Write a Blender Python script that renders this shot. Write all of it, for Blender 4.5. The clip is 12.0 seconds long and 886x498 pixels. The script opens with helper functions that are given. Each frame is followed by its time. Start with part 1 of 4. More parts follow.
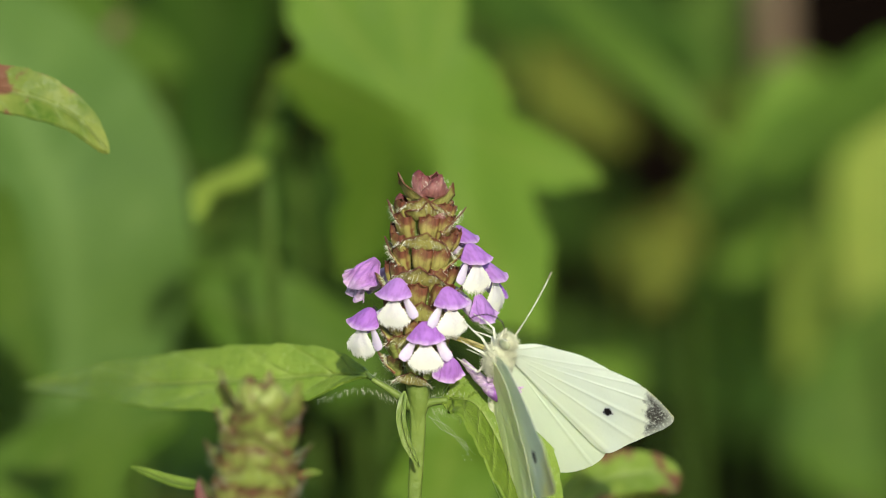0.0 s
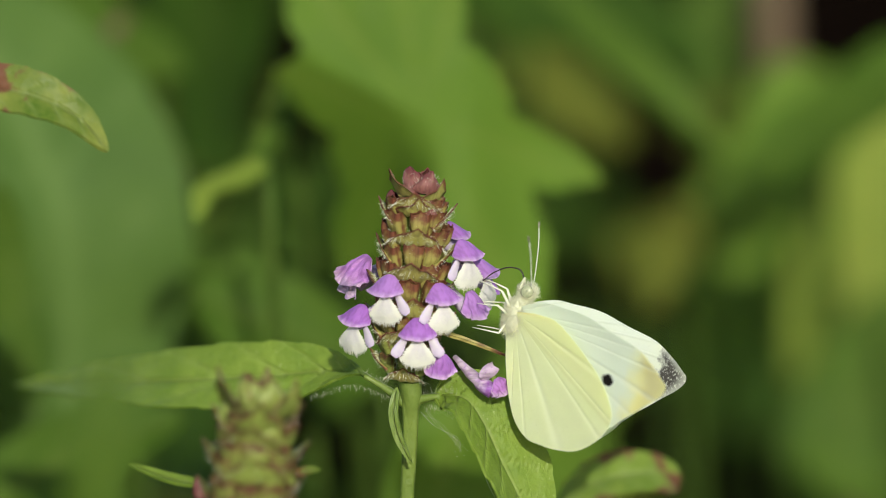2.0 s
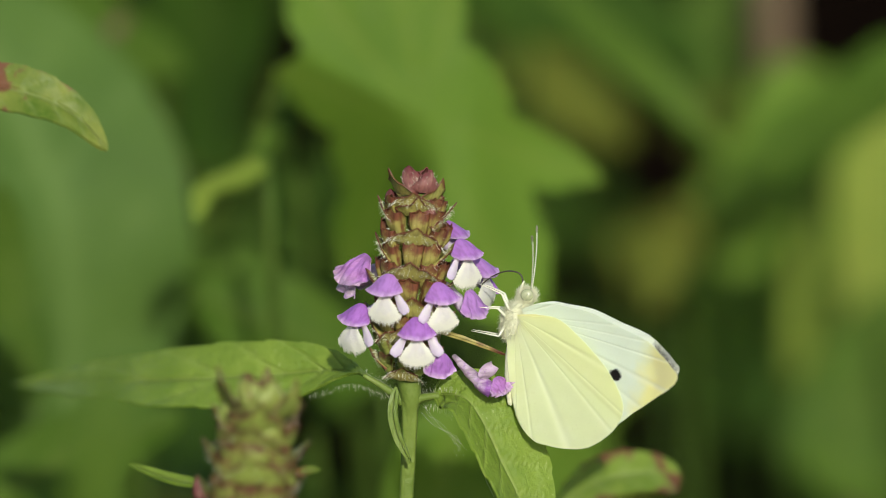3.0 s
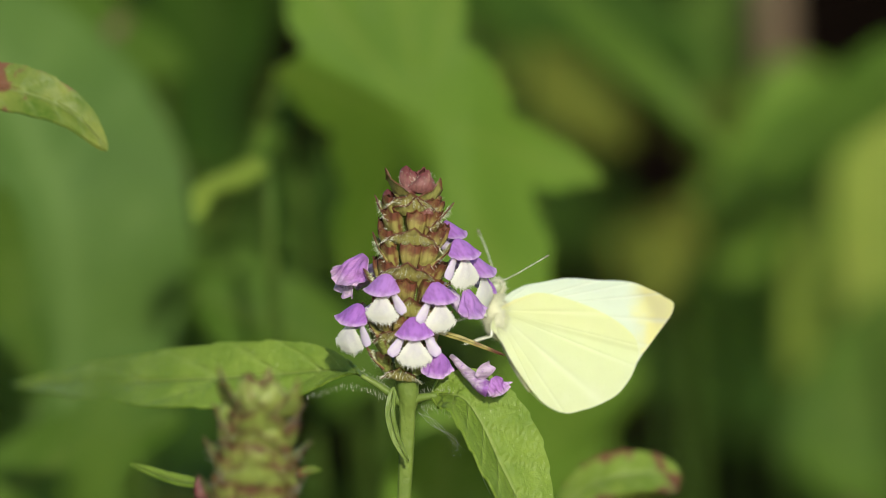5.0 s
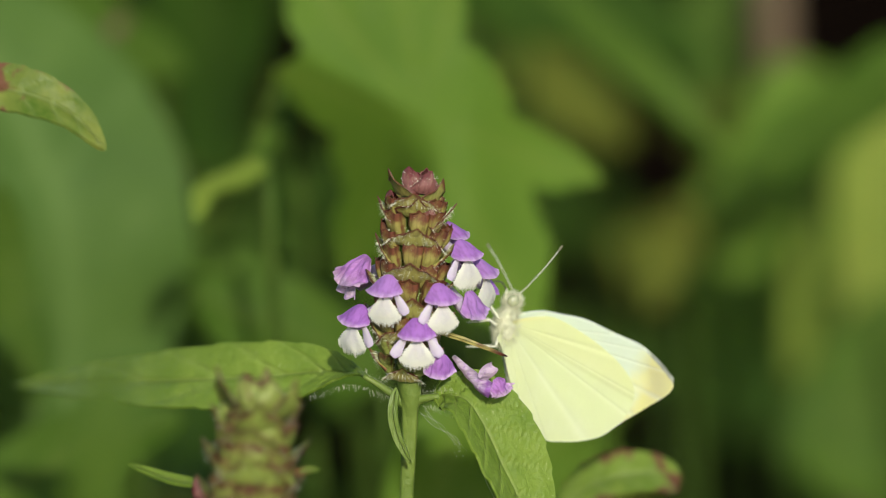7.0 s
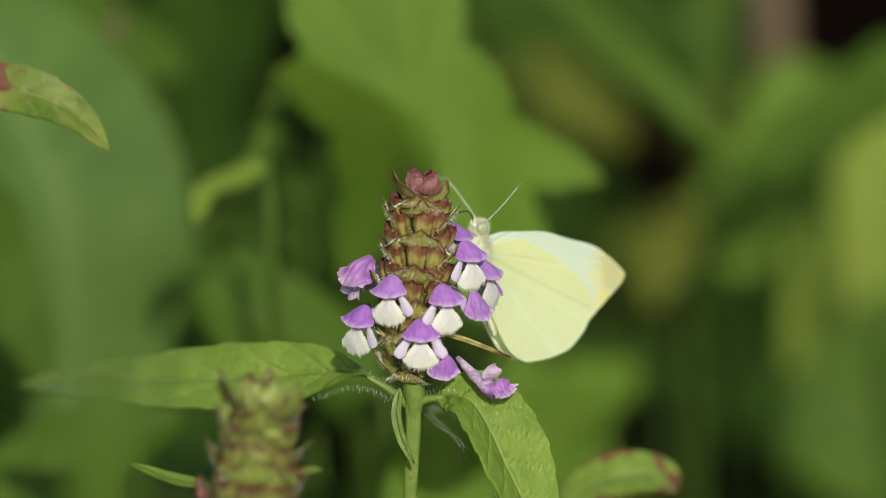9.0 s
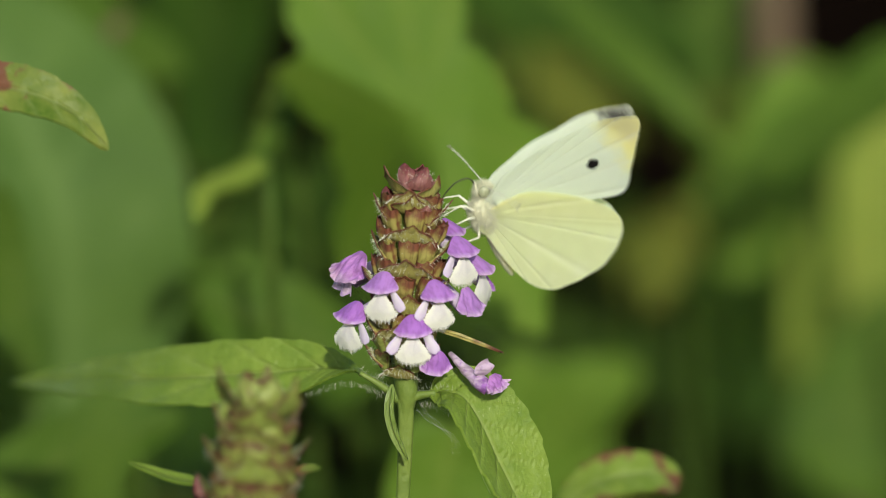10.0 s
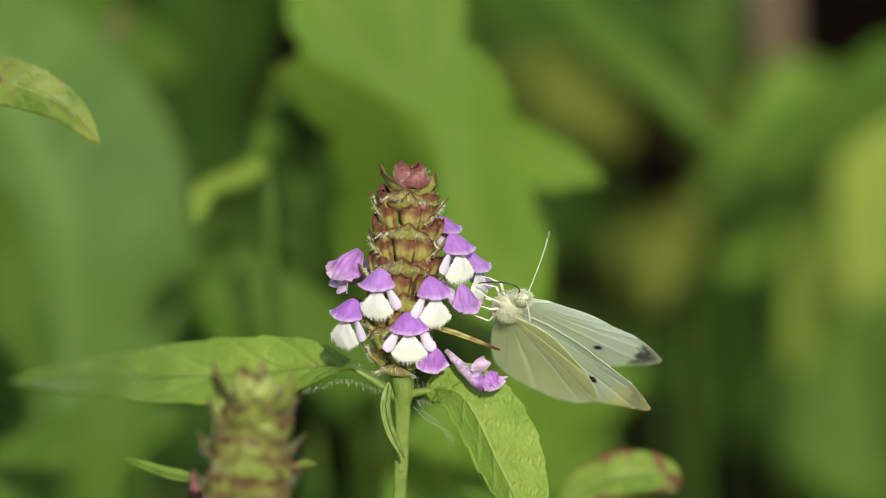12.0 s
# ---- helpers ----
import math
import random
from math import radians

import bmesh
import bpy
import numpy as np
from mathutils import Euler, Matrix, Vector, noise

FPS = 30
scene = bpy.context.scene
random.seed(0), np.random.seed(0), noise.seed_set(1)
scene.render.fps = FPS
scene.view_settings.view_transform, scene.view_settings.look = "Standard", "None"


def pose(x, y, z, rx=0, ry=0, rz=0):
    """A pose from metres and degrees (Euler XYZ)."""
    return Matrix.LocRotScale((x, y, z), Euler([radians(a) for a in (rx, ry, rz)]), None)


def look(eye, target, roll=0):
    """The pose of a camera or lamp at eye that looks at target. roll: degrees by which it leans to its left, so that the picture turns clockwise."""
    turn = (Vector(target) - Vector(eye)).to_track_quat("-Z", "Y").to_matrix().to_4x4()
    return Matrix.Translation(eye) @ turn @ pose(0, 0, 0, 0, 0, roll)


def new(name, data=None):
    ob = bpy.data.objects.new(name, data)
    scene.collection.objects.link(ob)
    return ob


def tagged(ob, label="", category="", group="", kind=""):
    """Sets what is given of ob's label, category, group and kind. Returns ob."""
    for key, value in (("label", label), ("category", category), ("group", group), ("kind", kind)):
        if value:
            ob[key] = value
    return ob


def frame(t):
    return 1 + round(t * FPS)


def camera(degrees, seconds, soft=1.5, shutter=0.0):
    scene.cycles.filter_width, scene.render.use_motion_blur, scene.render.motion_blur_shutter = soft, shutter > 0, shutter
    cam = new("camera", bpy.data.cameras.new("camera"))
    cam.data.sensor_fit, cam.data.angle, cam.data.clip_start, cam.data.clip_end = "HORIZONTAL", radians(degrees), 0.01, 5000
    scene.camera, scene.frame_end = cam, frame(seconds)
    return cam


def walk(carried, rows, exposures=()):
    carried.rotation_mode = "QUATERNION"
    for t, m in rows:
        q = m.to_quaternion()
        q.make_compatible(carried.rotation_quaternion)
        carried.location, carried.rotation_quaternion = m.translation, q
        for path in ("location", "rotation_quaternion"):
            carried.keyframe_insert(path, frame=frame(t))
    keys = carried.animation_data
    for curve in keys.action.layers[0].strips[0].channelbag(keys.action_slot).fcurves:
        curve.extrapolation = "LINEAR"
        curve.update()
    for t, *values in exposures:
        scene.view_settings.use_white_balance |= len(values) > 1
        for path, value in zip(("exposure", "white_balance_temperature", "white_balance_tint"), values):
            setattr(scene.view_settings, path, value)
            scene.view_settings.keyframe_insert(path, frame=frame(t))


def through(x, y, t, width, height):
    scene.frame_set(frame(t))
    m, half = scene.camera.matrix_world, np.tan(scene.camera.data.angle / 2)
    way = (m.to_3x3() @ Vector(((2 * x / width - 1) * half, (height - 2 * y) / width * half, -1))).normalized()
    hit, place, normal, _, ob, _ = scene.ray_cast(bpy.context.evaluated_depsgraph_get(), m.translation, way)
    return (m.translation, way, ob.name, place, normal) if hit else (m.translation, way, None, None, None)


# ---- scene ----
# ---- camera: a long lens, standing still ----
cam = camera(10, 12.0, soft=0.6, shutter=0.5)
CENTRE = Vector((0, 0, 0.24))
TILT = 12.0
FAR = 0.735
EYE = CENTRE + Vector((0, -FAR * math.cos(radians(TILT)), FAR * math.sin(radians(TILT))))
cam.data.dof.use_dof = True
cam.data.dof.focus_distance = FAR - 0.003
cam.data.dof.aperture_fstop = 8.5
walk(cam, [(0, look(EYE, CENTRE)), (12, look(EYE, CENTRE))], exposures=[(0, 0.39, 6700, 5), (1, 0.24, 6700, 5), (1.5, 0.16, 6700, 5), (2.5, 0.08, 6700, 5), (3.2, 0.07, 6700, 5), (5, 0.10, 6700, 5), (5.5, 0.05, 6700, 5), (9, -0.01, 6700, 5), (9.5, -0.05, 6700, 5), (10, 0.06, 6700, 5), (10.5, 0.12, 6700, 5), (12, 0.34, 6700, 5)])

# ---- sky and sun ----
SUN_UP, SUN_SIDE = 26.0, 9.0     # degrees above the horizon, and to the right behind the camera
world = bpy.data.worlds.new("sky")
scene.world = world
world.use_nodes = True
wn = world.node_tree.nodes
sky = wn.new("ShaderNodeTexSky")
sky.sky_type, sky.sun_disc = "NISHITA", False
sky.sun_elevation, sky.sun_rotation = radians(SUN_UP), radians(180 - SUN_SIDE)
world.node_tree.links.new(sky.outputs[0], wn["Background"].inputs[0])
wn["Background"].inputs[1].default_value = 0.15
sun = new("sun", bpy.data.lights.new("sun", "SUN"))
sun.data.energy, sun.data.angle, sun.data.color = 4.0, radians(0.53), (1.0, 0.95, 0.86)
SUN_WAY = Vector((math.cos(radians(SUN_UP)) * math.sin(radians(SUN_SIDE)), -math.cos(radians(SUN_UP)) * math.cos(radians(SUN_SIDE)), math.sin(radians(SUN_UP))))
sun.matrix_world = look(SUN_WAY * 10, (0, 0, 0))


# ---- materials ----
class Nodes:
    """Short names for building one node material."""

    def __init__(self, name):
        self.mat = bpy.data.materials.new(name)
        self.mat.use_nodes = True
        self.tree = self.mat.node_tree
        self.bsdf = self.tree.nodes["Principled BSDF"]
        self.out = self.tree.nodes["Material Output"]
        self.coord = self.add("ShaderNodeTexCoord").outputs["Object"]

    def add(self, kind):
        return self.tree.nodes.new(kind)

    def link(self, a, b):
        self.tree.links.new(a, b)

    def put(self, socket, value):
        if isinstance(value, bpy.types.NodeSocket):
            self.link(value, socket)
        elif isinstance(value, tuple):
            socket.default_value = (*value, 1.0)[:4]
        else:
            socket.default_value = value

    def noise(self, mm, detail=4.0, rough=0.55, stretch=None):
        n = self.add("ShaderNodeTexNoise")
        n.inputs["Scale"].default_value = 1000.0 / mm
        n.inputs["Detail"].default_value, n.inputs["Roughness"].default_value = detail, rough
        src = self.coord
        if stretch:
            m = self.add("ShaderNodeMapping")
            m.inputs["Scale"].default_value = stretch
            self.link(src, m.inputs["Vector"])
            src = m.outputs[0]
        self.link(src, n.inputs["Vector"])
        return n.outputs["Fac"]

    def attr(self, name):
        n = self.add("ShaderNodeAttribute")
        n.attribute_name = name
        return n.outputs["Fac"]

    def chance(self):
        return self.add("ShaderNodeObjectInfo").outputs["Random"]

    def ramp(self, fac, *stops):
        """stops: (place, colour or grey)"""
        n = self.add("ShaderNodeValToRGB")
        el = n.color_ramp.elements
        while len(el) < len(stops):
            el.new(0.5)
        for e, (p, c) in zip(el, stops):
            e.position = p
            e.color = (*c, 1) if isinstance(c, tuple) else (c, c, c, 1)
        self.link(fac, n.inputs["Fac"])
        return n.outputs["Color"]

    def math(self, op, a, b=0.0, clamp=False):
        n = self.add("ShaderNodeMath")
        n.operation, n.use_clamp = op, clamp
        self.put(n.inputs[0], a)
        self.put(n.inputs[1], b)
        return n.outputs[0]

    def mix(self, fac, a, b, blend="MIX"):
        n = self.add("ShaderNodeMix")
        n.data_type, n.blend_type = "RGBA", blend
        self.put(n.inputs["Factor"], fac)
        self.put(n.inputs["A"], a)
        self.put(n.inputs["B"], b)
        return n.outputs["Result"]

    def between(self, x, low, high):
        n = self.add("ShaderNodeMapRange")
        n.interpolation_type = "SMOOTHSTEP"
        self.put(n.inputs["Value"], x)
        n.inputs["From Min"].default_value, n.inputs["From Max"].default_value = low, high
        return n.outputs["Result"]

    def finish(self, colour, rough=0.5, bump=None, depth=0.1, through=0.0, tint=None, spec=0.4, sheen=0.0):
        """depth: relief in mm; through: share of the light that goes through a thin sheet."""
        b = self.bsdf
        self.put(b.inputs["Base Color"], colour)
        self.put(b.inputs["Roughness"], rough)
        b.inputs["Specular IOR Level"].default_value = spec
        b.inputs["Sheen Weight"].default_value = sheen
        normal = None
        if bump is not None:
            n = self.add("ShaderNodeBump")
            n.inputs["Distance"].default_value = depth * 0.001
            n.inputs["Strength"].default_value = 1.0
            self.link(bump, n.inputs["Height"])
            normal = n.outputs[0]
            self.link(normal, b.inputs["Normal"])
        if through:
            t = self.add("ShaderNodeBsdfTranslucent")
            self.put(t.inputs["Color"], tint if tint is not None else colour)
            m = self.add("ShaderNodeMixShader")
            m.inputs[0].default_value = through
            self.link(b.outputs[0], m.inputs[1])
            self.link(t.outputs[0], m.inputs[2])
            self.link(m.outputs[0], self.out.inputs["Surface"])
        return self.mat


def leaf_material(name, low, high, vein, mm=9.0, rough=0.42, through=0.3, wear=None, wear_along=0.0, bump=0.25, glow=1.6, spec=0.35, dots=0.0):
    k = Nodes(name)
    c = k.ramp(k.noise(mm, 5), (0.32, low), (0.68, high))
    c = k.mix(k.ramp(k.noise(0.7, 3), (0.45, 0.0), (0.75, 0.35)), c, high)
    c = k.mix(k.math("MULTIPLY", k.attr("vein"), 0.75), c, vein)
    if wear:
        spot = k.math("ADD", k.math("MULTIPLY", k.noise(4.5, 6), 0.9), k.math("MULTIPLY", k.math("POWER", k.attr("rim"), 4.0), 0.13))
        spot = k.math("ADD", spot, k.math("MULTIPLY", k.math("SUBTRACT", k.attr("along"), 0.5), wear_along))
        c = k.mix(k.between(spot, 0.555, 0.64), c, wear)
    if dots:
        c = k.mix(k.math("MULTIPLY", k.between(k.noise(0.5, 3, 0.6), 0.64, 0.72), dots), c, (0.46, 0.50, 0.26))
    h = k.math("SUBTRACT", k.noise(1.1, 4), k.math("MULTIPLY", k.attr("vein"), 0.8))
    tint = k.mix(1.0, c, (glow, glow * 1.05, glow * 0.55), "MULTIPLY")
    return k.finish(c, k.ramp(k.noise(2.5), (0.3, rough - 0.08), (0.7, rough + 0.12)), h, bump, through, tint, spec)


def plain_material(name, low, high, mm=2.0, rough=0.6, bump=0.06, through=0.0, glow=1.3, sheen=0.0):
    k = Nodes(name)
    c = k.ramp(k.noise(mm, 5), (0.3, low), (0.7, high))
    c = k.mix(k.math("MULTIPLY", k.chance(), 0.3), c, high)
    return k.finish(c, rough, k.noise(mm * 0.25, 4), bump, through, k.mix(1.0, c, (glow,) * 3, "MULTIPLY") if through else None, sheen=sheen)


def pigment_material(name, inner, outer, low, high, mm=1.5, rough=0.5, through=0.2, key="rim", bump=0.08, dark=None, streak=None, depth=0.35):
    """Colour that runs from inner to outer as the attribute key goes from low to high, broken up by grain."""
    k = Nodes(name)
    e = k.math("ADD", k.attr(key), k.math("MULTIPLY", k.math("SUBTRACT", k.noise(mm, 5), 0.5), 0.9))
    c = k.mix(k.between(e, low, high), inner, outer)
    if dark:
        c = k.mix(k.ramp(k.noise(mm * 0.6, 4), (0.55, 0.0), (0.72, 0.8)), c, dark)
    c = k.mix(k.math("MULTIPLY", k.chance(), 0.25), c, outer)
    h = k.noise(mm * 0.3, 4)
    if streak:
        lines = k.noise(0.55, 3, 0.5, streak)
        c = k.mix(k.math("MULTIPLY", k.between(lines, 0.42, 0.66), depth), c, k.mix(1.0, c, (0.35, 0.30, 0.30), "MULTIPLY"))
        h = k.math("SUBTRACT", h, k.math("MULTIPLY", lines, 1.2))
    return k.finish(c, rough, h, bump, through, k.mix(1.0, c, (1.4, 1.4, 1.1), "MULTIPLY"))


def soil_material():
    k = Nodes("soil")
    # near-black browns: the shade of the weeds is put into the soil colour
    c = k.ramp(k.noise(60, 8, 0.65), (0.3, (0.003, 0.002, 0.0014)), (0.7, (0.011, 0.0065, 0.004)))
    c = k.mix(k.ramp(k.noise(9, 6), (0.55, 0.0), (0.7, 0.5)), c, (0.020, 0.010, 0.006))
    return k.finish(c, 0.95, k.noise(12, 8, 0.7), 6.0, spec=0.0)


def wing_material(name, base, vein, tip=None, tip_at=20.0, apex=None, spot=None, bands=None, front=None, cell=None):
    """Scaled wing skin. The attributes wx, wy are the place on the wing in mm, forward and outward."""
    k = Nodes(name)
    wx, wy = k.attr("wx"), k.attr("wy")
    grain = k.noise(0.35, 4)
    c = k.mix(k.ramp(k.noise(4.0, 4), (0.3, 0.0), (0.7, 0.5)), base, tuple(min(1.0, v * 1.06) for v in base))
    if bands:
        c = k.mix(k.math("MULTIPLY", k.between(k.noise(3.5, 3), 0.45, 0.75), 0.45), c, bands)
    c = k.mix(k.math("MULTIPLY", k.between(k.noise(0.24, 3), 0.60, 0.74), 0.22), c, k.mix(1.0, c, (0.72, 0.70, 0.58), "MULTIPLY"))
    if tip:
        edge = k.math("ADD", wy, k.math("MULTIPLY", k.math("SUBTRACT", k.noise(3.0, 3), 0.5), 4.0))
        c = k.mix(k.between(edge, tip_at - 1.2, tip_at + 2.5), c, tip)
    c = k.mix(k.math("MULTIPLY", k.attr("vein"), 0.5), c, vein)
    if cell:
        off = k.math("ADD", k.math("MULTIPLY", wx, 0.90), k.math("MULTIPLY", wy, 0.44))
        c = k.mix(k.math("MULTIPLY", k.between(off, -1.5, 1.5), 0.35), c, cell)
        near = k.between(k.math("ABSOLUTE", k.math("ADD", off, k.math("MULTIPLY", k.noise(5.0, 3), 0.5))), 0.55, 0.1)
        c = k.mix(k.math("MULTIPLY", near, 0.4), c, k.mix(1.0, c, (0.80, 0.80, 0.66), "MULTIPLY"))
    if front:
        c = k.mix(k.math("MULTIPLY", k.attr("front"), 0.7), c, front)
    if apex:
        out = k.math("ADD", wy, k.math("MULTIPLY", wx, 0.22))
        out = k.math("ADD", out, k.math("MULTIPLY", k.math("SUBTRACT", k.noise(1.6, 5, 0.7), 0.5), 4.5))
        m = k.math("MULTIPLY", k.between(out, 21.6, 22.9), k.between(k.noise(0.35, 3), 0.22, 0.5))
        inside = k.between(k.attr("rim"), 1.0, 0.93)
        c = k.mix(k.math("MULTIPLY", m, k.math("ADD", 0.45, k.math("MULTIPLY", inside, 0.5))), c, apex)
    if spot:
        x0, y0, r = spot
        dx, dy = k.math("SUBTRACT", wx, x0), k.math("SUBTRACT", wy, y0)
        d = k.math("SQRT", k.math("ADD", k.math("MULTIPLY", dx, dx), k.math("MULTIPLY", dy, dy)))
        d = k.math("ADD", d, k.math("MULTIPLY", k.math("SUBTRACT", k.noise(0.6, 4), 0.5), 0.9))
        c = k.mix(k.between(d, r + 0.18, r - 0.18), c, (0.012, 0.010, 0.010))
    return k.finish(c, 0.62, grain, 0.03, 0.58, k.mix(1.0, c, (1.14, 1.12, 0.72), "MULTIPLY"), spec=0.2, sheen=0.1)


SOIL = soil_material()
GREEN = leaf_material("selfheal_leaf", (0.135, 0.22, 0.026), (0.215, 0.305, 0.046), (0.25, 0.33, 0.08), mm=6, rough=0.45, spec=0.25, bump=0.4, dots=0.45)
STEM = leaf_material("selfheal_stem", (0.11, 0.17, 0.028), (0.165, 0.23, 0.048), (0.2, 0.26, 0.08), mm=4, through=0.12)
WORN = leaf_material("worn_leaf", (0.075, 0.14, 0.015), (0.21, 0.25, 0.05), (0.22, 0.28, 0.09), wear=(0.17, 0.078, 0.042), wear_along=-0.46, mm=5, spec=0.2)
WORN_TIP = leaf_material("leaf_with_worn_tip", (0.14, 0.22, 0.03), (0.23, 0.31, 0.055), (0.24, 0.31, 0.09), wear=(0.16, 0.075, 0.04), wear_along=0.07, mm=5, spec=0.2)
WEED = [
    leaf_material("weed_leaf_blue", (0.056, 0.115, 0.020), (0.090, 0.162, 0.032), (0.12, 0.20, 0.05), mm=30, rough=0.6, spec=0.15),
    leaf_material("weed_leaf_fresh", (0.074, 0.145, 0.013), (0.112, 0.195, 0.021), (0.14, 0.21, 0.03), mm=30, rough=0.6, spec=0.15),
    # darkened green with shade painted in, for leaves low down or behind others
    leaf_material("weed_leaf_deep_shade", (0.019, 0.050, 0.005), (0.044, 0.092, 0.010), (0.04, 0.07, 0.012), mm=25, rough=0.65, spec=0.08),
    leaf_material("weed_leaf_yellow", (0.115, 0.185, 0.020), (0.185, 0.25, 0.035), (0.24, 0.27, 0.05), mm=20, rough=0.6, spec=0.15),
    leaf_material("weed_leaf_olive", (0.074, 0.094, 0.012), (0.120, 0.138, 0.019), (0.14, 0.15, 0.025), mm=18, rough=0.7, spec=0.1),
    leaf_material("weed_leaf_mid", (0.040, 0.090, 0.007), (0.072, 0.132, 0.013), (0.09, 0.14, 0.02), mm=30, rough=0.6, spec=0.15),
]
WEED_STEM = leaf_material("weed_stem", (0.03, 0.06, 0.008), (0.06, 0.10, 0.016), (0.08, 0.12, 0.03), mm=6, rough=0.6, through=0.05, spec=0.1)
DRY = plain_material("dry_stalk", (0.088, 0.060, 0.032), (0.145, 0.100, 0.055), mm=14, rough=0.8, bump=0.5)
BRACT = pigment_material("bract_green_red", (0.40, 0.39, 0.11), (0.17, 0.058, 0.032), 0.54, 0.97, mm=1.0, bump=0.09, streak=(0.9, 0.9, 0.16), depth=0.55)
BRACT_RED = pigment_material("bract_red", (0.26, 0.11, 0.10), (0.18, 0.042, 0.045), 0.35, 0.9, mm=0.8, dark=(0.27, 0.19, 0.11), bump=0.12, streak=(0.9, 0.9, 0.2), depth=0.5)
CALYX = pigment_material("calyx_brown", (0.35, 0.32, 0.09), (0.16, 0.052, 0.028), 0.54, 1.0, mm=1.6, key="along", bump=0.09, streak=(0.16, 0.9, 0.9), depth=0.6)
SEED = pigment_material("seed_calyx", (0.27, 0.34, 0.075), (0.13, 0.05, 0.03), 0.66, 1.02, mm=2.2, streak=(0.9, 0.9, 0.2), depth=0.5)
HAIR = plain_material("pale_hair", (0.70, 0.72, 0.52), (0.82, 0.83, 0.68), rough=0.5, bump=0.0)
HOOD = pigment_material("petal_violet", (0.37, 0.135, 0.53), (0.66, 0.48, 0.74), 0.62, 1.15, mm=2.2, rough=0.5, through=0.3, bump=0.07, streak=(0.12, 0.7, 0.7), depth=0.3)
DEEP = pigment_material("petal_deep_violet", (0.36, 0.12, 0.56), (0.52, 0.28, 0.68), 0.6, 1.05, mm=1.0, rough=0.45, through=0.25)
FADED = pigment_material("petal_faded", (0.62, 0.50, 0.64), (0.34, 0.12, 0.50), 0.45, 0.95, mm=0.8, key="along", rough=0.5, through=0.3, dark=(0.36, 0.15, 0.52), streak=(0.2, 0.8, 0.8), depth=0.55)
FADED_HOOD = pigment_material("hood_faded", (0.44, 0.18, 0.55), (0.64, 0.46, 0.68), 0.4, 1.05, mm=0.9, rough=0.5, through=0.3, bump=0.1, streak=(0.15, 0.8, 0.8), depth=0.5)
LIP = pigment_material("petal_white", (0.62, 0.60, 0.63), (0.72, 0.72, 0.67), 0.3, 0.9, mm=1.2, rough=0.55, through=0.3, bump=0.08)
LOBE = pigment_material("petal_pale_violet", (0.66, 0.62, 0.70), (0.58, 0.49, 0.68), 0.35, 1.1, mm=1.2, rough=0.5, through=0.3, bump=0.08)
TUBE = plain_material("petal_tube", (0.50, 0.40, 0.58), (0.66, 0.56, 0.70), mm=1.2, through=0.25)
UPPER = wing_material("forewing_upper", (0.76, 0.80, 0.83), (0.68, 0.72, 0.74), apex=(0.045, 0.038, 0.040), spot=(-3.78, 17.15, 0.62))
UNDER = wing_material("forewing_under", (0.74, 0.80, 0.80), (0.80, 0.83, 0.81), tip=(0.85, 0.82, 0.45), tip_at=20.6, spot=(-3.78, 17.15, 0.85))
HIND_UPPER = wing_material("hindwing_upper", (0.76, 0.82, 0.80), (0.70, 0.76, 0.74))
HIND_UNDER = wing_material("hindwing_under", (0.77, 0.81, 0.61), (0.84, 0.87, 0.75), bands=(0.83, 0.86, 0.73), front=(0.84, 0.70, 0.26), cell=(0.78, 0.77, 0.46))
FUR = plain_material("body_fur", (0.56, 0.58, 0.40), (0.72, 0.72, 0.54), mm=1.0, rough=0.85, bump=0.15, sheen=0.1)
EYEMAT = plain_material("eye_green", (0.20, 0.23, 0.13), (0.38, 0.40, 0.26), mm=0.25, rough=0.25, bump=0.01)
LEGMAT = plain_material("leg_pale", (0.58, 0.60, 0.46), (0.70, 0.70, 0.58), mm=0.5, rough=0.5, bump=0.01)
FEELER = plain_material("feeler_ringed", (0.10, 0.09, 0.06), (0.38, 0.36, 0.25), mm=0.5, rough=0.5, bump=0.01)
DARK = plain_material("dark_horn", (0.015, 0.012, 0.01), (0.04, 0.03, 0.02), mm=0.6, rough=0.35, bump=0.01)
WEB = plain_material("cobweb", (0.5, 0.5, 0.45), (0.7, 0.7, 0.65), rough=0.4, bump=0.0)


# ---- mesh tools; all shapes are drawn in millimetres ----
MM = 0.001


class Geo:
    def __init__(self):
        self.verts, self.faces, self.slots = [], [], []
        self.data = {}

    def add(self, verts, faces, slot=0, **data):
        n, count = len(self.verts), len(verts)
        self.verts += [tuple(map(float, v)) for v in verts]
        self.faces += [tuple(i + n for i in f) for f in faces]
        self.slots += [slot] * len(faces) if isinstance(slot, int) else list(slot)
        for key in set(self.data) | set(data):
            old = self.data.setdefault(key, [0.0] * n)
            old += [float(v) for v in data.get(key, [0.0] * count)]
        return self


